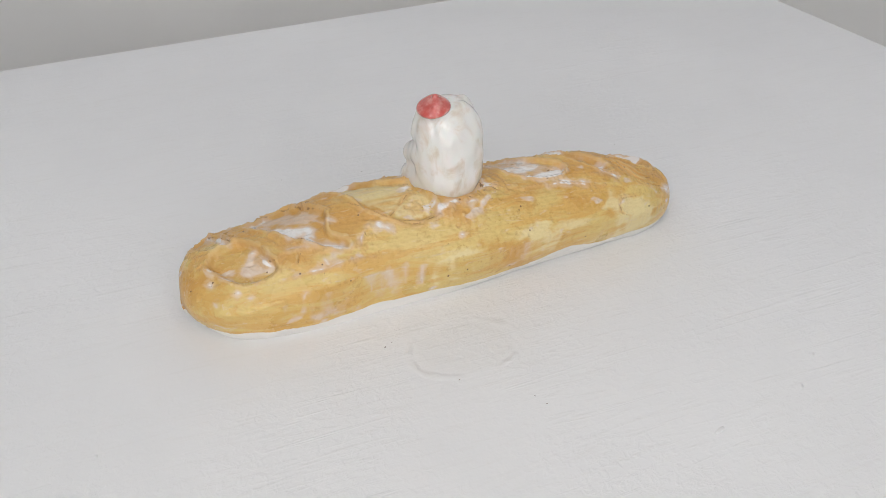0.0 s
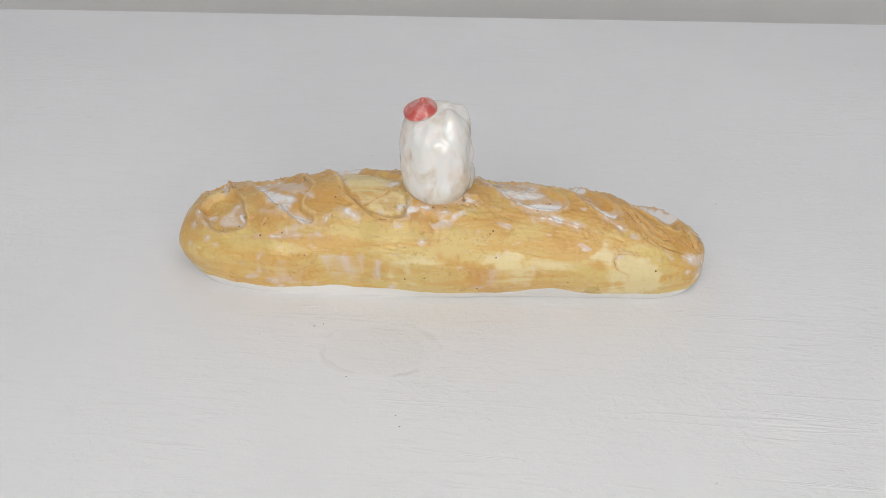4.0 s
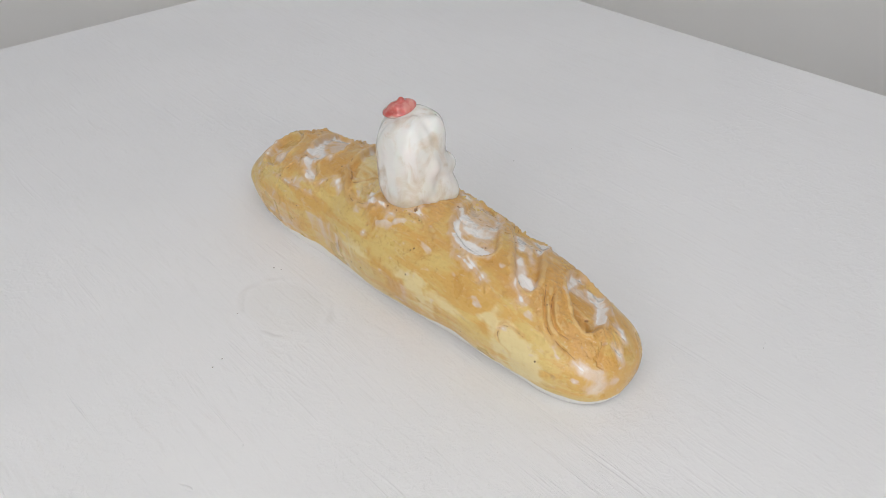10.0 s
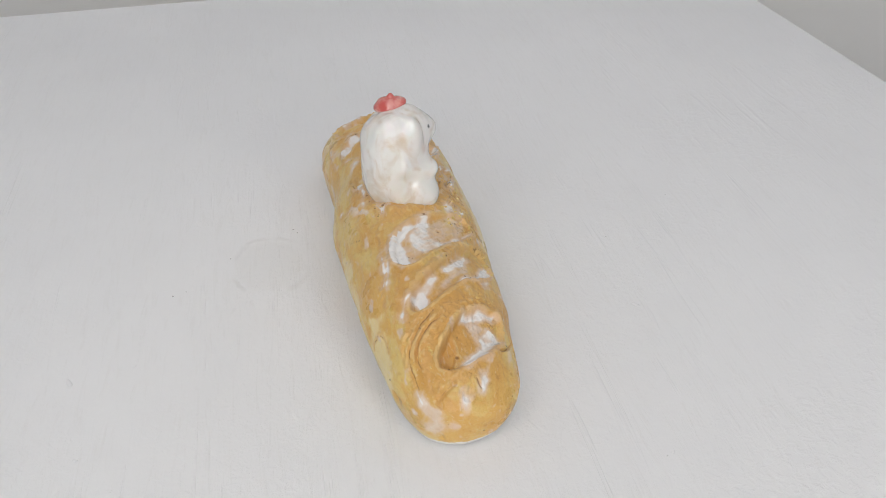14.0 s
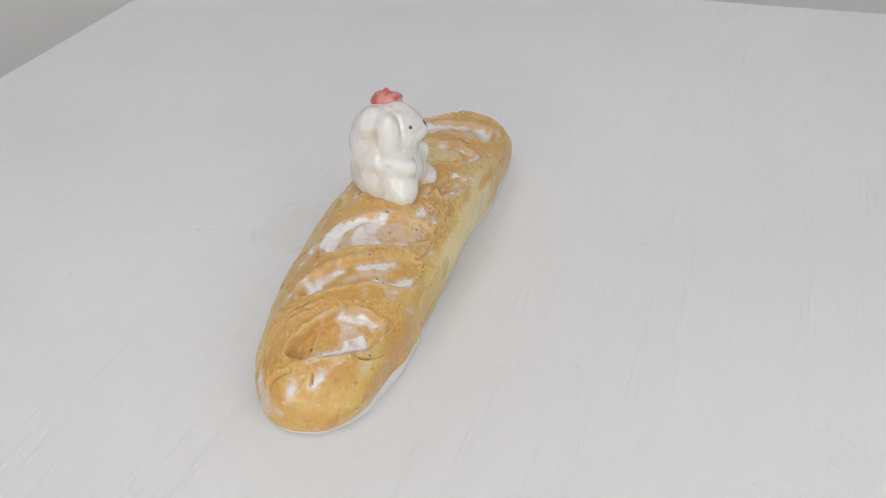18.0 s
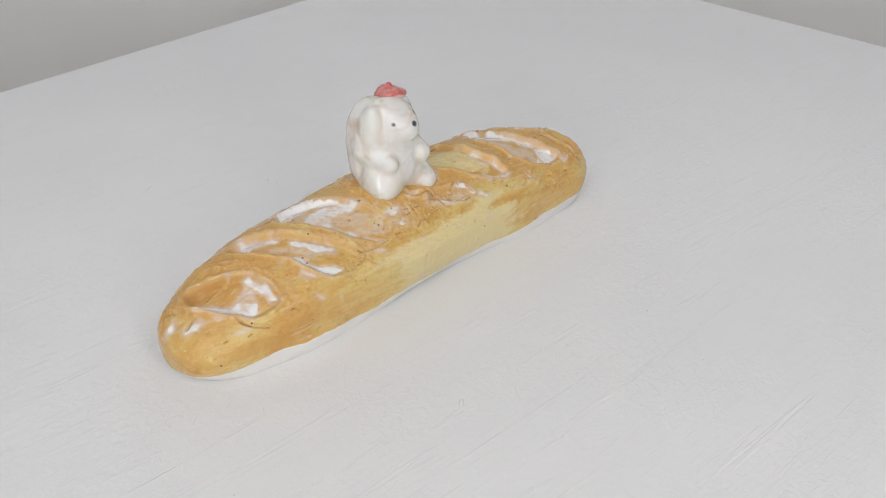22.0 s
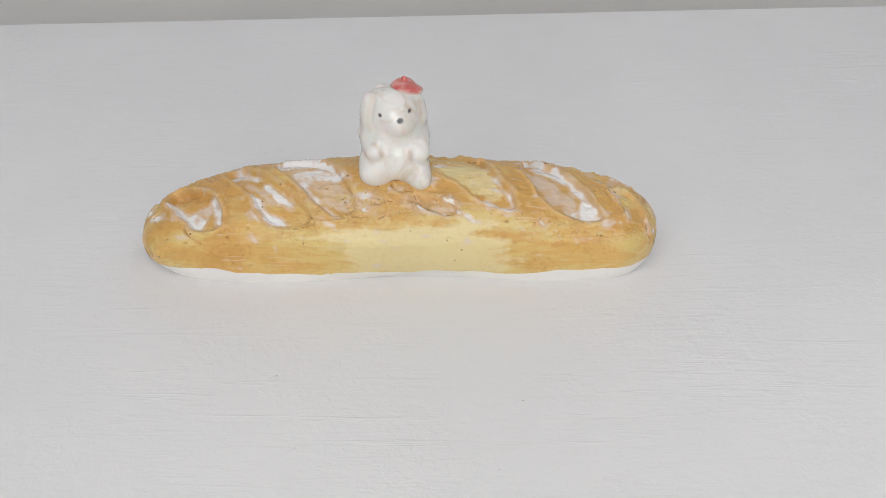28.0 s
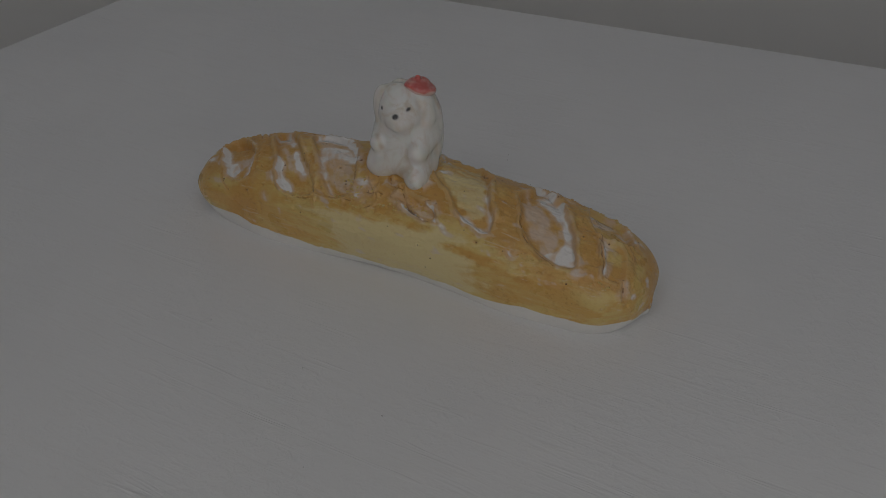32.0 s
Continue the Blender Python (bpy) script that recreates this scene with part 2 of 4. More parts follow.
# ---- the turning board ----
def painted_board():
    """A 60 by 50 cm board under brushed white paint; its origin is the axis that it turns about."""
    top = new("painted_board")
    tagged(top, "white brush-painted wooden board, turning slowly on a plinth", "board")
    a = radians(5.8)
    base = Matrix.Translation((-0.0039, -0.0015, 0)) @ Matrix.Rotation(a, 4, "Z")
    bm = box(-0.302, 0.302, -0.250, 0.250, -0.022, 0.0)
    corner = [e for e in bm.edges if abs(e.verts[0].co.z - e.verts[1].co.z) > 0.01]
    bmesh.ops.bevel(bm, geom=corner, offset=0.010, segments=5, affect="EDGES", profile=0.5)
    rim = [e for e in bm.edges if e.verts[0].co.z > -0.001 and e.verts[1].co.z > -0.001]
    bmesh.ops.bevel(bm, geom=rim, offset=0.003, segments=3, affect="EDGES", profile=0.5)
    slab = part("slab", bm, PAINT, top, smooth=False)
    slab.matrix_local = base
    rng = random.Random(4)
    # flakes and lumps in the paint
    for x, y, size in ((37, 66, 1.9), (-84, 82, 0.9), (84, -100, 1.0), (52, -108, 2.2), (-58, 205, 1.2), (96, -89, 0.9), (-70, 101, 1.0),
                       (102, 57, 0.9), (47, -90, 0.8), (25, 94, 1.0), (-109, -63, 0.8), (-192, 14, 1.6), (-3, 179, 1.1), (-70, -95, 1.0), (66, 120, 0.9)):
        bm = bmesh.new()
        bmesh.ops.create_icosphere(bm, subdivisions=2, radius=1.0)
        a = rng.uniform(0, 3.1)
        for v in bm.verts:
            k = 1 + 0.35 * noise.noise(v.co * 1.7 + Vector((x, y, 0)))
            v.co = Vector((v.co.x * size * k * 0.9, v.co.y * size * k * 0.32, v.co.z * 0.14)) * MM
        bm.transform(Matrix.Rotation(a, 4, "Z"))
        flake = part("paint_flake", bm, PAINT, top)
        flake.location = (x * MM, y * MM, 0)
    # dark specks
    for x, y, size in ((-36, 71.5, 0.55), (-4, 67.5, 0.4), (12, -83, 0.7), (10, -79, 0.5), (-8, -65.5, 0.5), (-24.5, -44, 0.8), (-22, -42.5, 0.5), (103, 55, 0.4), (-30, 98, 0.35)):
        bm = bmesh.new()
        bmesh.ops.create_icosphere(bm, subdivisions=1, radius=1.0)
        for v in bm.verts:
            v.co = Vector((v.co.x * size * 0.55, v.co.y * size * 0.3, v.co.z * 0.07)) * MM
        bm.transform(Matrix.Rotation(rng.uniform(0, 3.1), 4, "Z"))
        speck = part("speck", bm, SPECK, top)
        speck.location = (x * MM, y * MM, 0)
    return top


BOARD = painted_board()


def plinth():
    ob = part("plinth", box(-0.12, 0.12, -0.12, 0.12, ROOM["z0"], -0.022, 0.004), CEIL, smooth=False)
    tagged(ob, "plain white square plinth under the turning board", "plinth")


plinth()


# ---- the ceramic ornament: a baguette with a small sitting dog in a beret ----
def eased(u, k, v):
    """Smooth curve through the values v at the knots k."""
    v = np.array(v, float)
    s = np.gradient(v, k)
    i = np.clip(np.searchsorted(k, u) - 1, 0, len(k) - 2)
    h = k[i + 1] - k[i]
    w = (u - k[i]) / h
    return ((2 * w ** 3 - 3 * w * w + 1) * v[i] + (w ** 3 - 2 * w * w + w) * h * s[i]
            + (-2 * w ** 3 + 3 * w * w) * v[i + 1] + (w ** 3 - w * w) * h * s[i + 1])


LOAF_X = (-81.0, 95.0)
LOAF_K = np.array([0, 0.038, 0.115, 0.224, 0.356, 0.5, 0.644, 0.776, 0.885, 0.962, 1])
LOAF_BACK = [34.1, 32.9, 31.5, 31.7, 27.7, 29.1, 25.6, 22.0, 17.6, 16.6, 17.5]
LOAF_FRONT = [14.7, 13.9, 11.6, 14.1, 16.4, 19.2, 19.6, 20.3, 20.0, 21.4, 20.6]
LOAF_HIGH = [21.4, 23.1, 25.4, 29.5, 32.6, 32.1, 31.3, 29.8, 25.0, 20.9, 19.0]
FOOT_FRONT = [-3.4, -3.8, -1.7, -2.0, -7.1, -10.1, -4.1, -1.1, -3.3, -7.2, -3.9]
FOOT_BACK = [-16.9, -10.8, -5.3, -4.3, -2.5, -8.8, -10.9, -10.8, -7.9, -4.0, 1.9]


def loaf_form(u, ph):
    """The smooth loaf, millimetres: u runs along it, ph round it (0 front, 90 degrees top, 180 back)."""
    wb, wf, h = (eased(u, LOAF_K, v) for v in (LOAF_BACK, LOAF_FRONT, LOAF_HIGH))
    bf, bb = eased(u, LOAF_K, FOOT_FRONT), eased(u, LOAF_K, FOOT_BACK)
    long = LOAF_X[1] - LOAF_X[0]
    ends = [(1 - np.clip(1 - d * long / r, 0, 1) ** k) ** (1 / k) for d, r, k in ((u, 24.0, 2.1), (1 - u, 22.72, 2.2))]
    cap = np.minimum(*ends)
    e = np.where(np.sin(ph) > 0, 1.814, 1.9 + 4.5 * cap ** 3)
    cs = np.sign(np.cos(ph)) * np.abs(np.cos(ph)) ** (2 / e)
    sn = np.sign(np.sin(ph)) * np.abs(np.sin(ph)) ** (2 / e)
    zc = 0.4979 * h
    full = cap ** 0.6
    mid = (wf - wb) / 2
    y = mid + (wf + wb) / 2 * cap * cs
    y = y + np.where(sn < 0, -sn, 0) ** 1.5 * np.where(cs > 0, bf * cap, -bb * cap) * np.abs(cs) ** 0.5
    lean = -0.042 + 0.325 * u - 0.13 * (1 - u) ** 6
    z = zc + np.where(sn > 0, (h - zc) * full * (1 - lean * cs), zc * 1.35 * full) * sn
    z = np.maximum(z, 0)
    x = LOAF_X[0] + long * u
    skew = (-0.043 * (y - mid) + 0.084 * (z - zc)) * (1 - u) ** 5 + (0.014 * (y - mid) + 0.009 * (z - zc)) * u ** 5
    return x, y, z, cap, x + skew


def fractal(x, y, z, scale, octaves=3, seed=0.0):
    """Smooth random relief made of sine waves in many directions, about -1 to 1."""
    rng = np.random.RandomState(int(seed * 10) + 7)
    out, amp, tot = np.zeros_like(x), 1.0, 0.0
    f = 1.0 / scale
    for _ in range(octaves):
        for _ in range(7):
            d = rng.normal(size=3)
            d /= np.linalg.norm(d)
            out += amp * np.sin(6.283 * f * rng.uniform(0.7, 1.3) * (d[0] * x + d[1] * y + d[2] * z) + rng.uniform(0, 6.283)) / 2.6
        tot += amp
        amp *= 0.5
        f *= 2.0
    return out / tot


class Clay:
    """Work on the loaf's surface: strokes given by points (x in mm, degrees round the loaf)."""

    def __init__(self, x, ph, cap, warp):
        self.x, self.v = x + warp[0], np.degrees(ph)
        self.v = np.where(self.v > 250, self.v - 360, self.v)
        self.scale = 0.40 * (0.35 + 0.65 * cap)
        self.warp = warp[1]
        self.rise, self.white, self.torn, self.split, self.pale, self.toast = (np.zeros_like(x) for _ in range(6))
        self.broken, self.frayed = warp[2:]

    def away(self, at, reach):
        """Where a stroke reaches, the distance from it in mm, its side, and how far along it."""
        p = np.array(at, float).reshape(-1, 2)
        if len(p) > 2:
            k = np.linspace(0, 1, len(p))
            s = np.linspace(0, 1, 4 * len(p))
            p = np.stack([eased(s, k, p[:, 0]), eased(s, k, p[:, 1])], 1)
        here = np.where((self.x > p[:, 0].min() - reach) & (self.x < p[:, 0].max() + reach)
                        & (self.v > p[:, 1].min() - 4 * reach) & (self.v < p[:, 1].max() + 4 * reach))[0]
        x, v, sc, wp = self.x[here], self.v[here], self.scale[here], self.warp[here]
        best, side, along = np.full(x.shape, 1e9), np.zeros_like(x), np.zeros_like(x)
        n = len(p) - 1
        for i in range(n):
            ax, av = p[i]
            dx, dv = p[i + 1][0] - ax, (p[i + 1][1] - av) * sc
            px, pv = x - ax, (v - av) * sc + wp
            t = np.clip((px * dx + pv * dv) / (dx * dx + dv * dv + 1e-9), 0, 1)
            d = np.hypot(px - t * dx, pv - t * dv)
            m = d < best
            best = np.where(m, d, best)
            side = np.where(m, np.sign(px * dv - pv * dx), side)
            along = np.where(m, (i + t) / n, along)
        return here, best, side, along

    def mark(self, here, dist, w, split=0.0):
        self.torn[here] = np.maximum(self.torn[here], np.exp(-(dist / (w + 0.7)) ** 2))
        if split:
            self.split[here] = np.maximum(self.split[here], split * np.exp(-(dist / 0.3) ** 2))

    def groove(self, w, d, *at):
        here, dist, _, _ = self.away(at, 3 * w + 1)
        self.rise[here] -= d * np.exp(-(dist / w) ** 2)
        self.mark(here, dist, w, 0.7)

    def ridge(self, w, d, *at):
        """A raised lip, broken in places and steeper on one side."""
        here, dist, side, along = self.away(at, 3 * w + 3)
        ww = np.where(side > 0, w * 0.35, w * 1.9)
        d = d * np.sin(np.pi * np.clip(along, 0.04, 0.96)) ** 0.5 * np.clip(0.85 + 0.2 * self.broken[here] + 0.06 * self.frayed[here], 0.3, 1.2)
        self.rise[here] += 0.34 * d * np.exp(-(dist / ww) ** 1.5)
        self.mark(here, dist, w)

    def crack(self, w, d, *at):
        """A thin split with a slightly raised edge."""
        here, dist, _, along = self.away(at, 4 * w + 3)
        d = d * np.sin(np.pi * np.clip(along, 0.03, 0.97)) ** 0.5 * np.clip(0.8 + 0.7 * self.broken[here], 0.0, 1.4)
        self.rise[here] += 0.7 * d * (0.4 * np.exp(-((dist - 2.2 * w) / w) ** 2) - 1.2 * np.exp(-(dist / w) ** 2))
        self.mark(here, dist, w, 1.0)

    def inside(self, at, reach):
        """Where a rounded outline reaches, and the distance in mm to its edge, positive inside."""
        p = np.array(at, float).reshape(-1, 2)
        for _ in range(2):
            q = np.roll(p, -1, 0)
            p = np.stack([0.78 * p + 0.22 * q, 0.22 * p + 0.78 * q], 1).reshape(-1, 2)
        here = np.where((self.x > p[:, 0].min() - reach) & (self.x < p[:, 0].max() + reach)
                        & (self.v > p[:, 1].min() - 4 * reach) & (self.v < p[:, 1].max() + 4 * reach))[0]
        x, v, sc, wp = self.x[here], self.v[here], self.scale[here], self.warp[here]
        best, within = np.full(x.shape, 1e9), np.zeros(x.shape, bool)
        for (ax, av), (bx, bv) in zip(p, np.roll(p, -1, 0)):
            dx, dv = bx - ax, (bv - av) * sc
            px, pv = x - ax, (v - av) * sc + wp
            t = np.clip((px * dx + pv * dv) / (dx * dx + dv * dv + 1e-9), 0, 1)
            best = np.minimum(best, np.hypot(px - t * dx, pv - t * dv))
            w = v + wp / sc
            cross = (av > w) != (bv > w)
            within ^= cross & (x < ax + dx * (w - av) / (bv - av if bv != av else 1e-9))
        return here, np.where(within, best, -best)

    def hollow(self, d, wall, lip, tilt, *at):
        """A cut sunk into the crust with a steep wall and a raised rim; tilt deepens it towards the back."""
        here, e = self.inside(at, 4)
        mid = np.mean(at[1::2])
        w = np.clip(e / wall + 0.25, 0, 1)
        self.rise[here] -= d * w * w * (3 - 2 * w) * np.clip(1 + tilt * (self.v[here] - mid) / 30, 0.3, 1.8)
        self.rise[here] += lip * np.exp(-((e + 0.9) / 0.9) ** 2) * np.clip(0.8 + 0.25 * self.broken[here] + 0.3 * self.frayed[here], 0, 1.4)
        self.mark(here, np.abs(e), 0.5)

    def patch(self, a, soft, *at):
        """Glaze, thick and white at 1, thin and pinkish at a half, within an outline."""
        here, e = self.inside(at, 4)
        e = e + 0.3 * self.broken[here] + 0.12 * self.frayed[here]
        w = np.clip(e / (2.6 * soft + 0.3) + 0.45, 0, 1)
        self.white[here] = np.maximum(self.white[here], a * w * np.clip(0.97 + 0.25 * self.broken[here], 0.6, 1.1))
        thin = 0.5 * a * np.clip(1 + (e + 0.8 * self.broken[here]) / (1.8 + soft), 0, 1)
        self.white[here] = np.maximum(self.white[here], thin)
        if a > 0.9:
            self.rise[here] += 0.1 * np.clip(e / 1.6 + 0.5, 0, 1)

    def tint(self, which, a, soft, *at):
        here, e = self.inside(at, soft + 2)
        layer = self.pale if which == "pale" else self.toast
        layer[here] = np.maximum(layer[here], a * np.clip((e + 1.5 * self.broken[here]) / (2 * soft) + 0.5, 0, 1))

    def pit(self, x, v, size=0.42):
        here, dist, _, _ = self.away((x, v, x + 0.1, v), 3)
        self.rise[here] -= 1.3 * size * np.exp(-(dist / size) ** 2)
        self.split[here] = np.maximum(self.split[here], 2.2 * np.exp(-(dist / (0.9 * size)) ** 2))


def end_slash(c):
    c.hollow(2.3, 1.5, 0.5, 0.35, 84.5, 112, 80, 105, 74.3, 91, 68.1, 75, 64.2, 58, 62.4, 38, 65, 31, 71.7, 34, 77.3, 52, 84.8, 82, 86, 102)
    c.hollow(0.9, 1.0, 0.2, 0, 83.5, 108, 80, 104, 75, 92, 77, 84, 83, 90, 85, 101)
    c.ridge(1.5, 1.5, 58.7, 32, 60.6, 52, 64.2, 73, 68.1, 90, 73.3, 107, 80, 119, 89.4, 129)
    c.ridge(0.9, 0.9, 61.6, 40, 63.4, 58, 66.4, 76, 70.2, 92, 76, 108, 82, 117)
    c.crack(0.4, 1.0, 67.5, 100, 73.5, 121, 80, 136, 87.6, 142)
    c.crack(0.4, 1.0, 68.6, 93, 74.8, 116, 80.3, 128, 83.2, 128)
    c.ridge(1.2, 1.0, 66.5, 108, 71.4, 122, 75.8, 137, 85.5, 144)
    c.patch(0.95, 0.5, 69.9, 76, 66.6, 72, 63.8, 52, 63.1, 37, 65.1, 37, 67.5, 54, 69.9, 68)
    c.patch(1.05, 0.4, 74.3, 60, 68.6, 48, 70.0, 38, 73, 36, 80.3, 61, 85.5, 84, 84.4, 87, 80.4, 74, 75.8, 57)
    c.patch(0.6, 1.0, 69, 72, 67.2, 60, 69, 48, 73, 55, 73, 66)
    c.ridge(0.8, 0.7, 73.6, 37, 80.6, 62, 86, 86)
    c.crack(0.35, 0.7, 76.8, 46, 74.8, 33, 69.2, 14)
    c.pit(74.4, 80)


def end_flaps(c):
    c.ridge(1.0, 1.2, 86, 88, 88.8, 104, 92.4, 125)
    c.groove(0.7, 1.0, 93.0, 132, 90.6, 114, 88.4, 98)
    c.crack(0.4, 0.8, 86.6, 73, 89.2, 64)
    c.ridge(0.9, 0.8, 84, 70, 86.4, 78, 87.2, 88)
    c.patch(0.8, 0.7, 93.3, 91, 90.4, 89, 90.2, 78, 92.5, 68, 94.1, 80)
    c.patch(0.85, 0.6, 86.9, 70, 84.4, 62, 86.4, 58, 89.8, 57, 90.6, 63)
    c.patch(0.62, 0.8, 88.6, 154, 88.4, 137, 92, 142, 94.2, 132, 95.2, 154, 94.9, 200, 93.4, 212, 92.3, 190, 93, 166)
    c.patch(0.9, 0.5, 87, 142, 91.6, 149, 91.2, 153, 87.2, 147)
    c.crack(0.3, 0.4, 73.5, 153, 67.5, 156, 67.2, 170, 71.1, 179)
    c.ridge(0.7, 0.45, 73.5, 151, 67.3, 154, 66.6, 170)
    c.patch(0.45, 1.0, 74, 34, 71, 24, 78, 22, 82, 36)


def second_slash(c):
    c.hollow(1.7, 1.4, 0.45, 0.25, 66.3, 120, 60.9, 115, 55.7, 101, 50.4, 84, 42.6, 67, 35.6, 48, 32.8, 33, 39.3, 26, 46.5, 31, 53.4, 57, 57, 73, 61.5, 87, 66.8, 107)
    c.ridge(1.2, 1.1, 36, 51, 41.2, 68, 48.3, 83, 54.4, 101, 59.9, 115, 63.6, 123, 69.5, 124)
    c.ridge(1.1, 1.0, 68.6, 114, 65.6, 101, 61.4, 86, 57.2, 72, 53.6, 55, 47, 32)
    c.patch(1.05, 0.4, 65.7, 113, 61.5, 112, 58.4, 103, 62.1, 101, 66.9, 107)
    c.patch(0.8, 0.5, 58.6, 104, 53.4, 92, 55.1, 86, 59.4, 95)
    c.patch(1.0, 0.4, 51.4, 79, 47.2, 73, 44, 63, 38.6, 52, 42.6, 50, 47.6, 62, 51.4, 74)
    c.patch(1.1, 0.4, 56.6, 70, 52.1, 63, 49.3, 50, 40.6, 31, 44.4, 28, 48.6, 36, 53.4, 53)
    c.patch(0.7, 0.5, 53.8, 50, 49.3, 35, 51.6, 36, 54.6, 47)
    c.patch(0.55, 1.0, 60, 96, 55, 82, 50, 68, 44, 58, 47, 50, 53, 64, 59, 82)
    c.patch(0.9, 0.4, 66.9, 131, 62.4, 124, 59.7, 114, 60.8, 112, 63.8, 121, 67.8, 127)
    c.patch(0.8, 0.5, 52.1, 80, 56.7, 89, 63, 106, 65.1, 124, 62.1, 119, 57, 104)
    c.ridge(0.9, 0.9, 57.7, 122, 63.9, 128, 67.2, 136)
    c.crack(0.35, 0.8, 40.4, 27, 36, 27, 32.6, 32, 34.1, 40)
    c.patch(0.6, 0.6, 53.4, 27, 51.6, 20, 49.6, 8, 51.4, 8, 53.4, 18)
    c.pit(52.5, 71)
    c.pit(66.4, 116)


def third_slash(c):
    c.hollow(1.3, 1.2, 0.4, 0.3, 47.6, 118, 40.8, 116, 33, 109, 28.5, 99, 25.2, 81, 21.2, 63, 18.4, 42, 25.4, 36, 34.1, 54, 37.5, 68, 41.5, 80, 47.2, 96, 49.7, 108)
    c.patch(0.42, 1.4, 47, 116, 40.8, 114, 33, 107, 28.5, 97, 25.2, 80, 22, 66, 20, 50, 26, 42, 34.1, 56, 37.5, 70, 41.5, 84, 47.2, 98)
    c.patch(1.05, 0.35, 37.4, 114, 32.3, 108, 28.1, 98, 25.4, 80, 27.1, 79, 30.8, 96, 35.3, 106, 38.6, 110)
    c.patch(0.85, 0.8, 43, 98, 35, 103, 24, 89, 21.5, 78, 25.5, 73, 33, 80, 37, 68, 33, 55, 36.5, 60, 41.5, 80)
    c.patch(1.0, 0.4, 38.2, 118, 33, 114, 36, 106, 40.5, 106, 47.6, 106, 50, 114, 45.5, 123)
    c.patch(0.9, 0.4, 44.4, 123, 47, 124, 53, 128, 58.2, 132, 53, 131, 46, 127)
    c.patch(0.9, 0.4, 38.2, 127, 44.8, 125, 55, 132, 54.6, 135, 44.8, 129)
    c.patch(0.9, 0.5, 38.6, 75, 32.6, 62, 30.6, 51, 33, 50, 36.4, 60)
    c.ridge(1.0, 0.8, 47.8, 97, 41.3, 80, 37.2, 67, 33.8, 53, 27, 38)
    c.ridge(0.9, 0.8, 24.4, 74, 27.2, 94, 32, 110, 40, 118, 47, 122)
    c.crack(0.35, 0.9, 36.4, 37, 28.9, 36, 21.2, 37, 14.5, 38)
    c.ridge(1.0, 0.8, 14.5, 40, 20.4, 41, 28, 40, 36, 40)
    c.patch(0.8, 0.4, 31.5, 49, 28.1, 48, 23.2, 38, 26, 37)
    c.pit(43.9, 105)
    c.pit(30, 70)
    c.ridge(0.9, 0.8, 61.6, 139, 46.9, 129, 37.9, 125, 30, 124, 23.1, 116)


def seat_crumbs(c):
    """Clay pushed up and torn round the dog's seat."""
    c.hollow(0.8, 0.7, 0.5, 0, 3.5, 51, -2.3, 45, -7.8, 38, -14.6, 37, -12.4, 49, -7, 54, 0, 55)
    c.crack(0.45, 1.2, 2.6, 62, -0.8, 50, -5.1, 42, -10.5, 36, -15.4, 37)
    c.patch(1.05, 0.35, 3.1, 49, -2.3, 43, -7.8, 36, -12, 35.5, -8, 40, -2, 46)
    c.patch(1.05, 0.35, -8, 53, -11.6, 52, -14.8, 44, -15.8, 36, -13.4, 37, -12.2, 46)
    c.ridge(1.1, 1.3, 7.1, 68, 3.9, 63, 0.4, 55, -4, 49)
    c.crack(0.45, 1.2, 9, 69, 6.7, 63, 2, 58)
    c.ridge(1.0, 1.1, 12.6, 58, 11.8, 48, 15.7, 36)
    c.patch(0.8, 0.5, 24, 60, 19, 52, 12, 50, 13, 58, 18, 62)
    c.patch(0.8, 0.4, 12, 46, 15, 38, 18, 42, 15, 50)
    c.ridge(1.1, 0.9, 16.5, 114, 20.8, 101, 24.6, 106, 25.4, 124)
    c.ridge(0.9, 0.9, 3.9, 122, 10.2, 122)
    c.patch(0.95, 0.35, 3.2, 124, 6, 122, 10.4, 123, 10.2, 126, 5, 126.5)
    c.patch(0.9, 0.35, 9.8, 127, 12, 125, 14.8, 125.5, 14, 128)
    c.patch(0.5, 0.8, 27, 56, 20, 62, 12, 60, 9, 50, 14, 40, 24, 42)
    c.patch(0.5, 0.8, 6, 58, -4, 56, -13, 50, -16, 38, -6, 36, 4, 44)
    c.patch(0.45, 0.8, 22, 116, 16, 122, 6, 127, 0, 126, 4, 120, 14, 114)
    # dark-painted pits; those by the seat stand for shaded gaps under the dog
    for x, v, size in ((17.6, 113, 0.7), (8.6, 122, 0.4), (22.9, 80, 0.45), (-3.6, 67, 0.45), (44.3, 103, 0.6), (80.8, 86, 0.7), (-35.3, 76, 0.4), (84.2, 99, 0.6)):
        c.pit(x, v, size)
    rng = random.Random(23)
    for x, dx, v, dv, count in ((4, 17, 47, 8, 34), (14, 5, 48, 12, 14), (6, 16, 119, 7, 16), (38, 8, 31, 6, 9), (-46, 9, 34, 6, 9), (64, 5, 38, 7, 9),
                                (-70, 5, 40, 14, 6), (84, 4, 118, 8, 3), (-50, 6, 128, 8, 8), (-22, 6, 140, 6, 7)):
        for _ in range(count):
            a, b = rng.uniform(x - dx, x + dx), rng.uniform(v - dv, v + dv)
            p, q = a + rng.uniform(-4, 4), b + rng.uniform(-8, 8)
            c.ridge(0.55, rng.uniform(0.6, 1.2), a, b, (a + p) / 2 + rng.uniform(-1, 1), (b + q) / 2 + rng.uniform(-2, 2), p, q)
            if rng.random() < 0.15:
                c.crack(0.3, rng.uniform(0.5, 0.9), a + 0.8, b, p + 0.8, q)


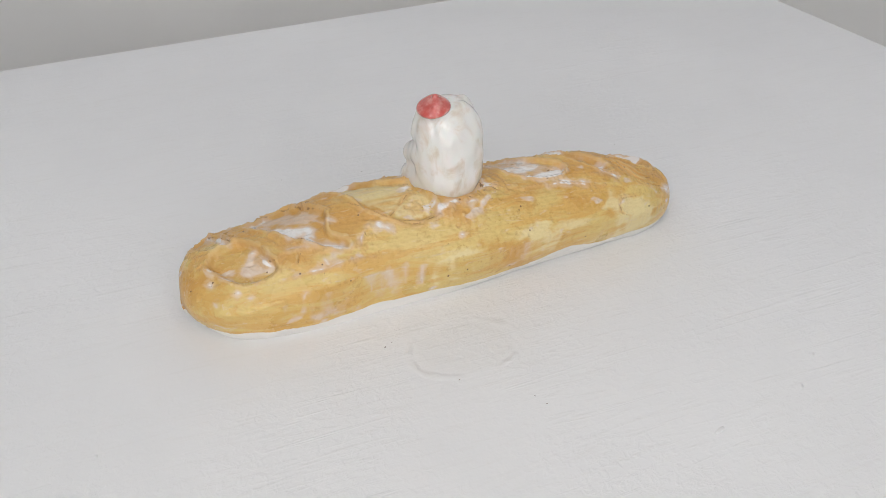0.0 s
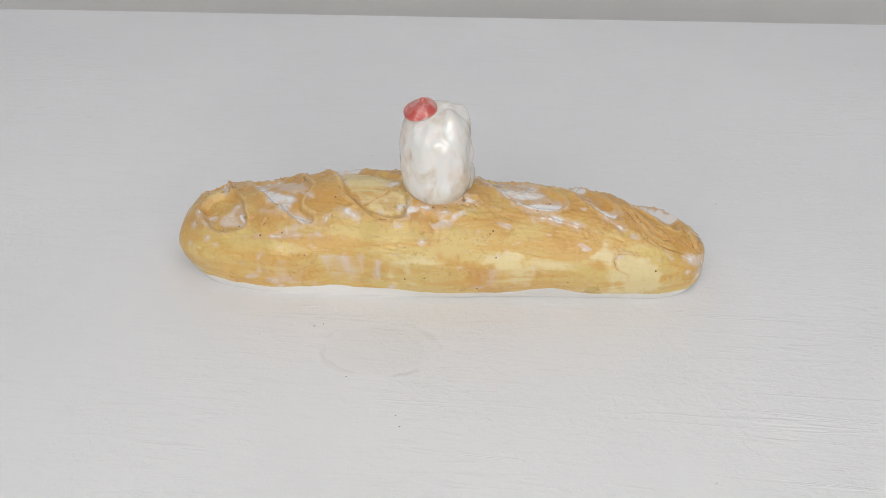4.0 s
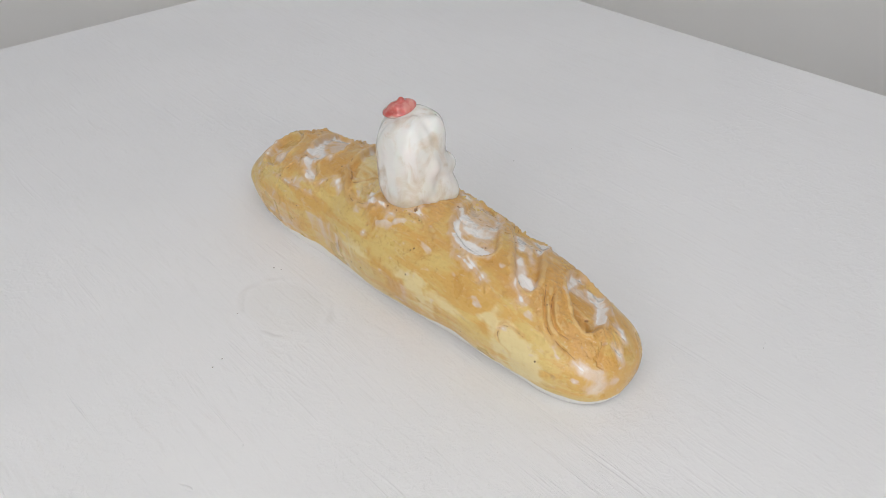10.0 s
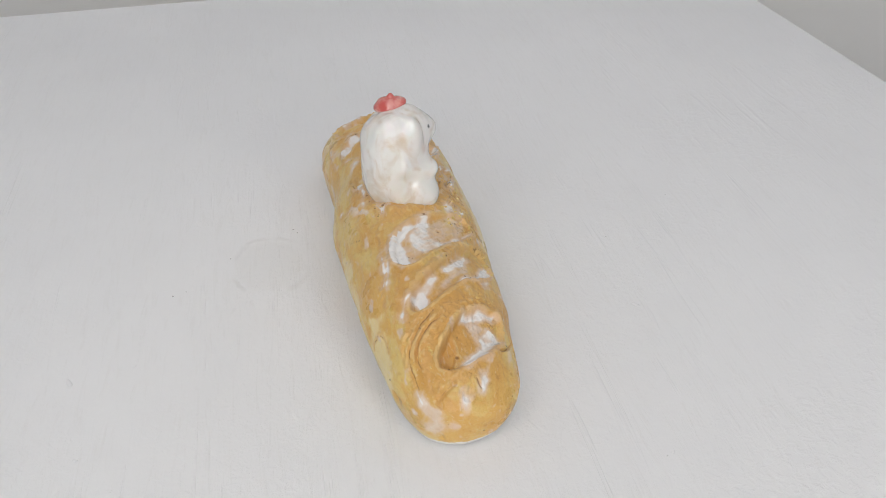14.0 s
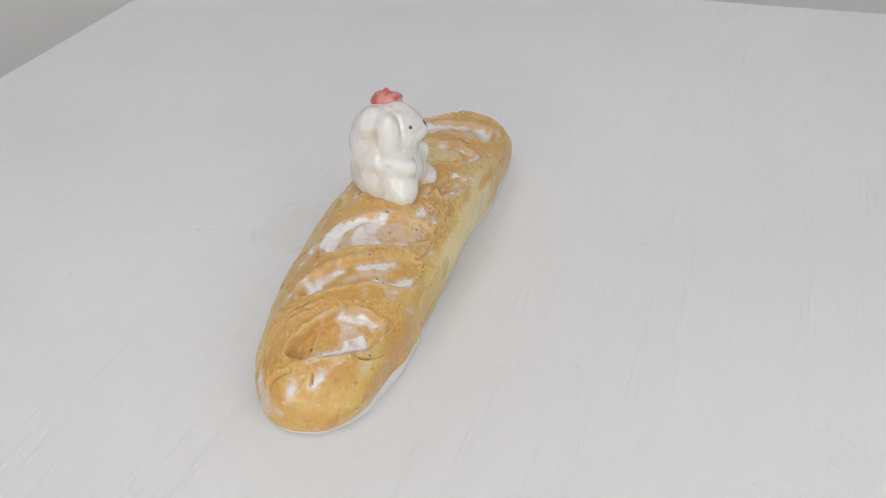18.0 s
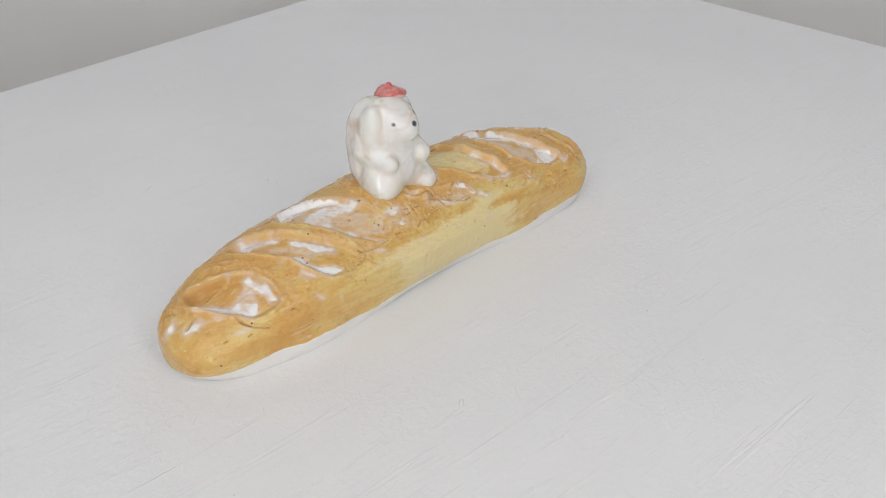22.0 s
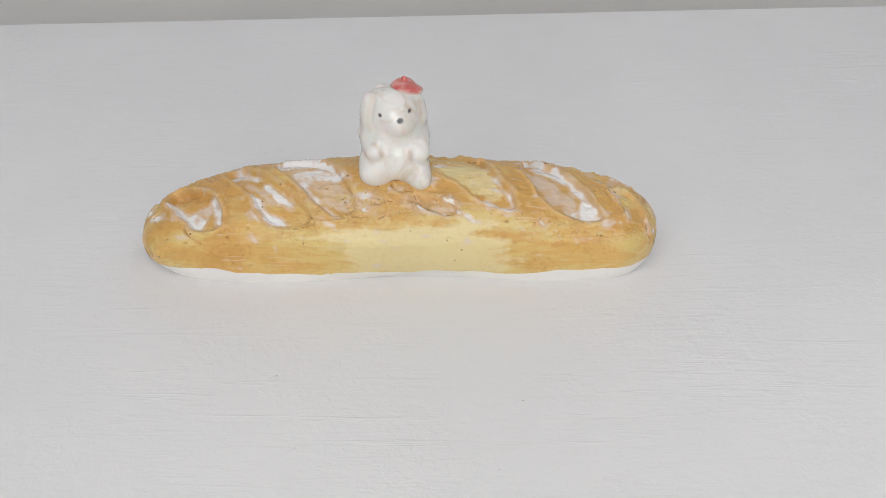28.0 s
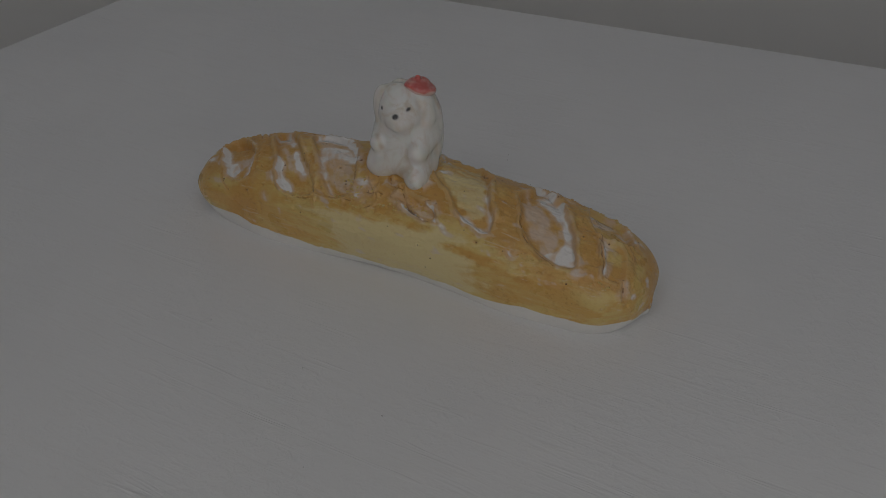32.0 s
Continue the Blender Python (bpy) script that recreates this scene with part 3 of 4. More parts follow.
def fourth_slash(c):
    """A smooth straw-coloured hollow behind the dog."""
    c.hollow(1.6, 1.3, 0.5, 0, -4, 84, -12.8, 70, -18.8, 53, -25.1, 44, -33, 40, -32, 56, -27.9, 70, -24, 92, -22, 108, -17, 124, -11.6, 132, -5, 135, 1, 130, -1, 108)
    c.tint("pale", 0.65, 1.5, -4, 84, -12.8, 72, -18.8, 56, -25.1, 47, -30, 52, -27.9, 68, -24, 92, -21, 108, -16, 122, -11, 130, -5, 133, 0, 128, -1, 108)
    c.ridge(1.0, 1.0, -33.6, 38, -25.1, 42, -18.8, 52, -12.8, 70, -5.4, 85)
    c.ridge(1.1, 1.2, -25.8, 100, -19.6, 118, -12.2, 134, -6, 139, 1.2, 132, 5, 129)
    c.crack(0.4, 0.9, -25, 100, -19, 116, -11.8, 132, -5.6, 137, 1.2, 130)
    c.ridge(1.0, 0.8, -33.6, 41, -31.4, 58, -26.8, 77, -22.4, 98)
    c.patch(0.95, 0.4, -19.2, 52, -25.1, 49, -29, 45, -33.8, 41, -30, 39, -24.5, 42)
    c.patch(0.8, 0.4, -22.1, 98, -26.5, 77, -31.1, 58, -33.8, 41, -32, 42, -28.6, 60, -24, 80)
    c.patch(0.85, 0.4, -20.9, 129, -18.4, 127, -15.6, 135, -15.4, 140, -18.8, 136)
    c.patch(0.85, 0.35, -25.4, 147, -26.3, 137, -24.6, 131, -22.3, 129, -24, 136)
    c.ridge(0.9, 1.1, -22.5, 130, -24.8, 134, -25.8, 140, -25.2, 147)
    c.patch(0.6, 0.5, -5.6, 125, -2.6, 123, 0.4, 127, -2.4, 129)
    c.crack(0.4, 0.8, -14, 124, -10, 114, -7, 106)


def fifth_slash(c):
    c.hollow(1.9, 1.4, 0.5, 0, -33, 96, -37.6, 75, -41.3, 56, -47.5, 42, -54.7, 35, -62, 40, -60, 54, -57, 70, -53, 84, -50, 98, -44, 114, -37, 130, -30, 142, -30, 134, -36, 118)
    c.ridge(1.1, 1.2, -54.7, 32, -47.5, 40, -41, 54, -37.2, 74, -32.2, 96)
    c.crack(0.4, 1.0, -33, 95, -38, 74, -41.8, 55, -48, 41, -55, 34)
    c.patch(0.95, 0.5, -36.3, 108, -40, 119, -48.7, 104, -52.8, 83, -57, 69, -59.4, 53, -62.6, 46, -60.4, 39, -53.6, 36, -50.2, 41, -54, 56, -54.3, 65, -50.6, 79, -45.1, 93)
    c.patch(1.12, 0.4, -54, 60, -56.6, 66, -59.4, 53, -62.6, 46, -60.4, 39, -54, 38, -53, 46)
    c.patch(0.65, 0.5, -59.4, 38, -63.3, 43, -66.5, 41, -65.5, 34, -60.7, 31)
    c.patch(0.55, 1.0, -34, 91, -37.3, 80, -42.2, 60, -46.6, 47, -50.8, 38, -54.5, 47, -54.2, 59, -47.5, 80, -40.6, 100)
    c.patch(0.8, 0.35, -41, 42, -39.4, 34, -41.2, 27, -42.4, 28, -41, 34)
    c.ridge(0.8, 0.9, -41.3, 41, -40, 33, -41.6, 27)
    c.patch(1.0, 0.4, -52, 84, -49.6, 84, -44.1, 99, -42, 112, -38.6, 122, -31.1, 134, -29.3, 140, -30.4, 145, -33.2, 141, -37, 131, -42.2, 121, -46.9, 109)
    c.ridge(0.9, 0.9, -30, 146, -37, 134, -43, 124, -49, 110, -54, 88)
    c.patch(0.9, 0.3, -41.4, 114, -40.9, 107, -38.4, 115, -39.3, 119)
    c.patch(0.62, 0.6, -43, 66, -39, 84, -34.3, 104, -30.2, 112, -31, 117, -35.6, 107, -40.3, 92)
    c.ridge(1.0, 0.9, -62, 70, -58, 84, -54, 102, -49, 118)
    c.patch(0.6, 0.5, -49.8, 119, -43.8, 122, -37.4, 132, -43, 127)
    c.ridge(0.8, 0.8, -37.6, 135, -43.8, 127, -50, 124)


def last_slash(c):
    c.hollow(1.8, 1.3, 0.5, 0, -73, 108, -69, 92, -63.5, 84, -58.7, 98, -55.3, 112, -51.4, 134, -54.7, 140, -59.9, 140, -65.5, 135, -69.6, 122)
    c.hollow(1.0, 1.0, 0.4, 0, -63, 88, -66.4, 74, -68.5, 58, -69.8, 42, -75, 42, -75, 60, -72.5, 84)
    c.ridge(1.1, 1.1, -74.4, 103, -71.6, 114, -69, 127, -64.6, 138, -59.9, 142, -55.6, 142, -51.4, 138)
    c.patch(0.85, 0.35, -74, 105, -71.3, 114, -68.7, 125, -64.6, 135, -59.9, 139, -55.6, 139, -60, 141, -65, 138, -69.5, 127, -72.5, 115)
    c.patch(0.62, 0.6, -65, 124, -62.1, 115, -59.6, 102, -56.1, 106, -53.4, 122, -52, 134, -54.7, 138, -57.2, 131, -62.3, 131)
    c.patch(0.95, 0.5, -60, 106, -57.5, 106, -54.4, 122, -53.2, 132, -55.4, 128, -58, 114)
    c.patch(0.75, 0.4, -69.8, 79, -66.5, 73, -63.3, 77, -63.7, 85, -68.3, 84)
    c.crack(0.4, 1.0, -63.9, 85, -68.1, 58, -70.1, 41)
    c.patch(0.95, 0.35, -66.1, 75, -68.2, 59, -69.3, 44, -70.4, 44, -69.6, 59, -67.4, 74)
    c.ridge(1.1, 1.1, -69.5, 40, -67.2, 58, -62.8, 86)
    c.ridge(1.0, 1.0, -67.9, 98, -73.8, 89, -76.9, 60)
    c.patch(0.7, 0.5, -75.4, 50, -77, 43, -77.5, 18, -76.2, 24, -75.2, 40)
    c.crack(0.4, 0.9, -75, 48, -76.4, 30, -77, 14)
    c.pit(-73.1, 130)
    c.patch(0.7, 0.6, -74.5, 128, -73, 124, -71.6, 130, -73, 137)
    c.patch(0.8, 0.5, -63.4, 155, -62, 153, -60.6, 156, -62, 159)
    c.patch(0.75, 0.5, -66.8, 145, -65, 143, -64, 148, -66, 150)
    c.patch(0.55, 0.6, -73.8, 151, -72, 151, -70.8, 162, -72.4, 164)


def sides(c):
    """Marks on the long sides: a ledge that the knife left, streaks and dots of thin white, straw and tan glaze."""
    c.ridge(0.9, 0.9, -21.4, 158, -29.7, 156, -37, 151, -38.6, 152, -45.7, 150, -52.5, 150)
    c.patch(0.85, 0.3, -52.5, 148, -45.7, 147.5, -38.6, 149, -29.7, 153, -21.4, 155, -29.7, 155.5, -38, 151, -46, 150)
    c.patch(0.8, 0.3, -38.2, 141, -36.8, 142, -36, 150, -37.4, 149)
    c.patch(0.6, 0.6, -45.7, 182, -40.6, 181, -29, 185, -29, 188, -40.6, 187, -44.1, 185)
    c.patch(0.5, 0.5, -47.8, 181, -47.2, 172, -45.1, 165, -45, 170, -46.4, 180)
    c.patch(0.62, 0.4, -27.2, 176, -19.2, 178.5, -12.8, 179, -12.8, 181.5, -19.2, 181.5, -27, 179)
    c.patch(0.9, 0.3, -8, 179, -6.8, 179, -6.6, 181.5, -7.8, 181.5)
    c.patch(0.5, 0.6, -6.6, 176, -3, 170, 0.4, 166, 0, 169, -4, 174)
    c.patch(0.95, 0.25, 6.3, 150.5, 9.2, 152.5, 8.6, 154, 6.4, 152.5)
    c.patch(0.5, 0.5, 21.2, 186, 25.4, 181, 30.8, 178, 31, 180, 26, 184)
    c.patch(0.5, 0.6, 27, 164, 33, 161, 34, 164, 28, 167)
    c.tint("pale", 0.8, 2.5, 22.7, 170, 27.3, 162, 37.5, 158, 44, 176, 37.9, 188, 25.4, 184)
    c.tint("pale", 0.8, 3, 56.7, 152, 67.8, 143, 80.5, 161, 83.2, 185, 70, 190, 59.9, 178)
    c.tint("pale", 0.75, 2, -5.4, 180, 4.3, 170, 16.1, 167, 14.5, 178, 3.9, 181)
    c.tint("toast", 0.9, 2, 58, 167, 61.5, 163, 66.6, 168, 65.1, 180, 59.9, 179)
    c.tint("toast", 0.9, 2, 44, 142, 49, 141, 56.7, 146, 56, 157, 46.9, 153)
    c.tint("toast", 0.9, 3, 40, 190, 30, 178, 10, 160, 12, 170, 26, 190)
    c.tint("toast", 0.9, 3, -16, 16, -30, 26, -45, 9, -58, 24, -64, 14, -46, -4, -28, 6)
    c.tint("toast", 0.9, 3, 36, 22, 44, 32, 62, 30, 80, 24, 88, 4, 76, -10, 50, -4, 42, 8)
    c.tint("toast", 0.8, 3, 30, 34, 10, 34, -14, 34, -14, 26, 8, 28, 28, 28)
    for x, v in ((8, 124), (12.5, 122), (-8.5, 120), (19, 118), (84, 96), (-2, 44), (13, 50), (61, 20), (75, 20), (82, 30), (-30, 30), (-52, 22), (5.9, 144), (54, 30)):
        c.groove(0.4, 0.6, x, v, x + 0.5, v)
        c.pit(x, v, 0.22)


LOAF = {}


def crumbs():
    """Small torn bits of clay left on the loaf round the dog's seat and at the ends of the cuts."""
    rng = random.Random(11)
    P, u = LOAF["skin"], LOAF["u"]
    span = LOAF_X[1] - LOAF_X[0]
    places = [(5.5, 15, 45, 10, 30), (-6, 5, 48, 6, 16), (18, 5, 52, 8, 18), (20, 5, 118, 8, 16), (-2, 6, 122, 7, 10), (40, 7, 30, 5, 16),
              (18, 6, 40, 5, 14), (-46, 7, 33, 5, 16), (-70, 4, 34, 6, 8), (62, 5, 48, 10, 12), (80, 5, 120, 14, 10), (-60, 6, 142, 5, 8)]
    bm = bmesh.new()
    for x, dx, v, dv, count in places:
        for _ in range(count):
            i = int(np.clip(np.searchsorted(u, (rng.gauss(x, dx * 0.6) - LOAF_X[0]) / span), 2, len(u) - 3))
            j = int(rng.gauss(v, dv * 0.6) / 360 * P.shape[1]) % P.shape[1]
            at, size = P[i, j], rng.choice((0.25, 0.3, 0.35, 0.45, 0.6))
            made = bmesh.ops.create_icosphere(bm, subdivisions=1, radius=1.0)["verts"]
            m = Matrix.Translation(Vector(at) * MM) @ Matrix.Rotation(rng.uniform(0, 6.28), 4, "Z") @ Matrix.Rotation(rng.uniform(-0.8, 0.8), 4, "X")
            for w in made:
                k = size * rng.uniform(0.7, 1.15) * MM
                w.co = m @ Vector((w.co.x * k * 1.5, w.co.y * k, w.co.z * k * 0.7))
    return bm


def loaf_mesh():
    nu, nv = 860, 380
    u = 0.5 - 0.5 * np.cos(np.linspace(0, np.pi, nu + 1))
    ph = np.linspace(0, 2 * np.pi, nv, endpoint=False)
    uu, pp = np.meshgrid(u, ph, indexing="ij")
    x, y, z, cap, xs = (a.ravel() for a in loaf_form(uu, pp))
    pf = pp.ravel()
    warp = (0.4 * fractal(x, y, z, 13, 3, 1), 0.4 * fractal(x, y, z, 12, 3, 2), fractal(x, y, z, 6, 2, 21), fractal(x, y, z, 2.4, 2, 22))
    c = Clay(x, pf, cap, warp)
    for work in (end_slash, end_flaps, second_slash, third_slash, fourth_slash, fifth_slash, last_slash, sides, seat_crumbs):
        work(c)
    # crumbled clay where the dog sits
    r = np.hypot(x - 7.5, y + 6.5)
    crumb = np.exp(-((r - 13.5) / 3.5) ** 2) * (z > 18)
    c.rise += crumb * (0.4 * fractal(x, y, z, 6.0, 3, 3) + 0.5) + 0.9 * np.exp(-(r / 15) ** 4) * (z > 18)
    c.white = np.maximum(c.white, 0.9 * crumb * np.clip(2 * fractal(x, y, z, 6, 2, 4), 0, 1))
    # torn clay along the cuts, lumps, finger dents and knife drag
    rough = np.abs(fractal(x, y, z, 2.2, 3, 14)) - 0.3
    c.rise += np.clip(c.torn + 0.8 * crumb, 0, 1) * 0.26 * rough
    top = np.clip((z - 14) / 8, 0, 1)
    c.rise += 0.4 * fractal(x, y, z, 26, 2, 5) + 0.12 * (0.3 + top) * fractal(x, y * 2, z * 2, 8, 3, 6)
    c.rise += (0.08 + 0.05 * top) * fractal(x * 0.25, y, z, 3.0, 3, 7) + 0.03 * (0.4 + top) * fractal(x, y, z, 1.6, 2, 19)
    # drag marks of the blade, along the cuts
    across, along = 0.73 * y + 0.68 * x, 0.73 * x - 0.68 * y
    c.rise += 0.05 * top * fractal(0.14 * along, across, 0.4 * z, 2.4, 3, 24)
    nick = fractal(x * 0.6, y, z, 5.0, 3, 15)
    c.rise -= 0.3 * np.clip(nick - 0.62, 0, 1) * 2
    c.white = np.maximum(c.white, 0.4 * np.clip(fractal(x * 0.4, y, z, 5, 3, 8) - 0.55, 0, 1) * 2)
    # push along the normals of the smooth form
    grid = lambda a: a.reshape(nu + 1, nv)
    P = np.stack([grid(xs), grid(y), grid(z)], -1)
    du = np.gradient(P, axis=0)
    dv = (np.roll(P, -1, 1) - np.roll(P, 1, 1)) / 2
    nrm = np.cross(dv, du)
    nrm /= np.linalg.norm(nrm, axis=-1, keepdims=True) + 1e-9
    flip = np.sign(nrm[nu // 2, nv // 4][2])
    keep = np.clip(grid(z) / 3.0, 0, 1) * np.clip(grid(cap) * 3, 0, 1)
    P = P + flip * nrm * (grid(c.rise) * keep)[..., None]
    P[..., 2] = np.maximum(P[..., 2], 0.0)
    P[0], P[-1] = P[0].mean(0), P[-1].mean(0)
    # mask of ridge tops, higher than the surface round them, for the paler colour
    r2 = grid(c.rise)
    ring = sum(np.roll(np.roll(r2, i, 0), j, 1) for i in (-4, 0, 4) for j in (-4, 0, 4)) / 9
    ridge_top = np.clip((r2 - ring) / 0.28, 0, 1).ravel()
    # bare clay at the foot, browner glaze on the shoulders
    foot = 2.7 + 0.7 * fractal(x, y, z * 0, 34, 2, 9) + 2.6 * np.exp(-((x - 46) / 9) ** 2) * (y < -8)
    foot += np.where(y < 0, 1.1, 1.3) + 1.8 * np.exp(-((x + 62) / 16) ** 2) * (y > 0) + 1.6 * np.exp(-((x - 66) / 16) ** 2) * (y > 0)
    bare = np.clip(0.5 + (foot - z) / 2.4, 0, 1)
    toast = np.clip((np.degrees(pf) - 22) / 25, 0, 1) * np.clip((150 - np.degrees(pf)) / 25, 0, 1) * np.clip(cap, 0, 1)
    toast = np.clip(toast + 0.8 * (1 - cap) + 0.35 * fractal(x, y, z, 18, 2, 16), 0, 1)
    side = np.degrees(np.where(pf > np.pi, pf - 2 * np.pi, pf))
    pale = np.exp(-(np.abs(x + 5) / 36) ** 3 - (np.abs(side - 10) / 24) ** 3) + 0.6 * np.exp(-(np.abs(x - 30) / 40) ** 3 - (np.abs(side - 178) / 16) ** 3)
    pale, toast = np.maximum(pale, c.pale) * (1 - 0.7 * c.toast), np.maximum(toast * (1 - 0.8 * c.pale), c.toast)
    LOAF["skin"], LOAF["u"] = P, u
    me = bpy.data.meshes.new("baguette")
    ids = np.arange((nu + 1) * nv).reshape(nu + 1, nv)
    nxt = np.roll(ids, -1, 1)
    quads = np.stack([ids[:-1], nxt[:-1], nxt[1:], ids[1:]], -1).reshape(-1, 4)
    if flip < 0:
        quads = quads[:, ::-1]
    me.from_pydata((P.reshape(-1, 3) * MM).tolist(), [], quads.tolist())
    for name, vals in (("white_glaze", np.clip(c.white, 0, 1.2)), ("bare_clay", bare), ("toast", toast), ("torn", np.clip(c.torn + 0.6 * crumb, 0, 1)), ("split", c.split), ("pale", pale), ("ridge_top", ridge_top)):
        a = me.attributes.new(name, "FLOAT", "POINT")
        a.data.foreach_set("value", vals.astype(np.float32))
    me.polygons.foreach_set("use_smooth", [True] * len(me.polygons))
    me.validate()
    me.update()
    return me


def skin(field, lo, hi, step):
    """A mesh of the surface field = 0 in a box (surface nets): points and quads, in mm."""
    ax = [np.arange(a, b + step, step) for a, b in zip(lo, hi)]
    gx, gy, gz = np.meshgrid(*ax, indexing="ij")
    f = field(gx, gy, gz)
    n = f.shape
    cx = tuple(k - 1 for k in n)
    total, count = np.zeros(cx + (3,)), np.zeros(cx)
    base = np.stack([gx, gy, gz], -1)
    corner = [(i, j, k) for i in (0, 1) for j in (0, 1) for k in (0, 1)]
    cut = lambda c: tuple(slice(o, o + m) for o, m in zip(c, cx))
    for a in corner:
        for b in corner:
            if b > a and sum(abs(p - q) for p, q in zip(a, b)) == 1:
                fa, fb = f[cut(a)], f[cut(b)]
                m = (fa < 0) != (fb < 0)
                t = np.where(m, fa / np.where(m, fa - fb, 1), 0)[..., None]
                total += np.where(m[..., None], base[cut(a)] * (1 - t) + base[cut(b)] * t, 0)
                count += m
    used = count > 0
    ids = np.full(cx, -1)
    ids[used] = np.arange(used.sum())
    pts = total[used] / count[used][:, None]
    quads = []
    for d in range(3):
        e, g = (d + 1) % 3, (d + 2) % 3
        sl = [slice(1, k - 1) for k in n]
        sl[d] = slice(0, n[d] - 1)
        nx = list(sl)
        nx[d] = slice(1, n[d])
        f0, f1 = f[tuple(sl)], f[tuple(nx)]
        for want, rev in (((f0 < 0) & (f1 >= 0), False), ((f0 >= 0) & (f1 < 0), True)):
            w = np.argwhere(want)
            o = np.array([1, 1, 1])
            o[d] = 0
            w = w + o
            q = []
            for de, dg in ((-1, -1), (0, -1), (0, 0), (-1, 0)):
                v = w.copy()
                v[:, e] += de
                v[:, g] += dg
                q.append(ids[v[:, 0], v[:, 1], v[:, 2]])
            q = np.stack(q, 1)
            quads.append(q[:, ::-1] if rev else q)
    return pts, np.concatenate(quads)


def egg(x, y, z, c, r, tilt=0.0):
    """About the distance from an ellipsoid; tilt turns it about x, degrees."""
    px, py, pz = x - c[0], y - c[1], z - c[2]
    if tilt:
        s, k = math.sin(radians(tilt)), math.cos(radians(tilt))
        py, pz = k * py + s * pz, -s * py + k * pz
    q = np.sqrt((px / r[0]) ** 2 + (py / r[1]) ** 2 + (pz / r[2]) ** 2)
    g = np.sqrt((px / r[0] ** 2) ** 2 + (py / r[1] ** 2) ** 2 + (pz / r[2] ** 2) ** 2)
    return q * (q - 1) / (g + 1e-6)


def limb(x, y, z, a, b, r):
    a, b = np.array(a, float), np.array(b, float)
    d = b - a
    t = np.clip(((x - a[0]) * d[0] + (y - a[1]) * d[1] + (z - a[2]) * d[2]) / (d @ d), 0, 1)
    return np.sqrt((x - a[0] - t * d[0]) ** 2 + (y - a[1] - t * d[1]) ** 2 + (z - a[2] - t * d[2]) ** 2) - r


def meld(a, b, k):
    h = np.clip(0.5 + 0.5 * (b - a) / k, 0, 1)
    return b * (1 - h) + a * h - k * h * (1 - h)


def carve(a, b, k):
    """a with b taken out of it, softly."""
    return -meld(-a, b, k)


# the dog's own space: its seat at the origin, its face to +y, millimetres
DOG_AT, DOG_TURN = (5.49, -7.67, 27.6), 3.6
EYES, NOSE = ((6.0, 9.5, 27.5), (-3.1, 8.1, 28.4)), (-0.4, 13.0, 26.7)


def dog_field(x, y, z):
    # the upright body and head in one rounded column
    low = 1 - 0.34 * np.clip((10 - z) / 11, 0, 1.2) ** 1.6
    back = 10.3 * low * (1 - 0.34 * np.clip((z - 22) / 11, 0, 1) ** 2)
    q = (np.abs(((x - 2.8) / (11.1 * low)) ** 2 + ((y + 0.4) / np.where(y < 0, back, 10.3)) ** 2) ** 1.7 + np.abs((z - 14.5) / 18.1) ** 3.4) ** (1 / 3.4)
    f = (q - 1) * 9.0
    f = meld(f, egg(x, y, z, (2.0, 3.0, 26.0), (7.5, 8.0, 7.0)), 1.5)  # brow
    f = meld(f, egg(x, y, z, (0.2, 7.2, 24.3), (4.7, 6.2, 4.4)), 4.0)  # muzzle
    f = meld(f, egg(x, y, z, (1.2, 4.0, 16.6), (8.0, 6.0, 6.5)), 3.0)  # chest
    f = meld(f, egg(x, y, z, (2.4, 5.2, 9.8), (10.8, 6.6, 7.6)), 2.2)  # belly
    f = carve(f, limb(x, y, z, (8.0, 7.2, 31.5), (9.6, 9.2, 23.5), 0.75), 1.3)
    f = meld(f, egg(x, y, z, (9.8, 3.4, 25.9), (2.9, 3.4, 6.0), -8), 1.6)  # ears
    f = meld(f, limb(x, y, z, (-5.0, 1.8, 29.0), (-6.2, 2.8, 23.5), 2.0), 2.2)
    f = meld(f, limb(x, y, z, (10.9, 1.0, 16.8), (8.4, 9.6, 14.4), 3.0), 2.0)  # arms
    f = meld(f, limb(x, y, z, (-5.6, 1.0, 16.4), (-5.6, 8.5, 13.6), 3.4), 1.7)
    f = meld(f, limb(x, y, z, (9.2, 3.0, 5.6), (9.3, 8.0, 5.8), 4.8), 3.2)  # legs
    f = meld(f, limb(x, y, z, (-4.4, 3.0, 5.6), (-4.9, 8.0, 5.4), 4.6), 3.0)
    f = meld(f, egg(x, y, z, (-6.4, 11.0, 4.6), (3.3, 3.4, 3.4)), 1.8)
    f = carve(f, limb(x, y, z, (2.2, 18.0, 0.8), (2.2, 9.2, 1.0), 2.3), 2.0)  # between the legs
    lumpy = np.clip((5 - y) / 6, 0, 1)  # the back is pinched and uneven
    return f + 0.22 * fractal(x, y, z, 14, 1, 11) + (0.1 + lumpy * 0.08) * fractal(x, y, z, 7.5, 2, 17)


def beret_field(x, y, z):
    px, py = x + 1.85, y + 0.45
    f = egg(px, py, z - 32.3 - 0.20 * py - 0.12 * px, (0, 0, 0), (5.2, 5.1, 2.1))
    f = meld(f, egg(x, y, z, (-1.4, -0.4, 33.5), (3.4, 3.2, 1.5)), 1.8)
    f = meld(f, egg(x, y, z, (-1.4, -0.1, 35.3), (1.1, 1.0, 1.1)), 0.9)
    return f + 0.22 * fractal(x, y, z, 7, 1, 12)


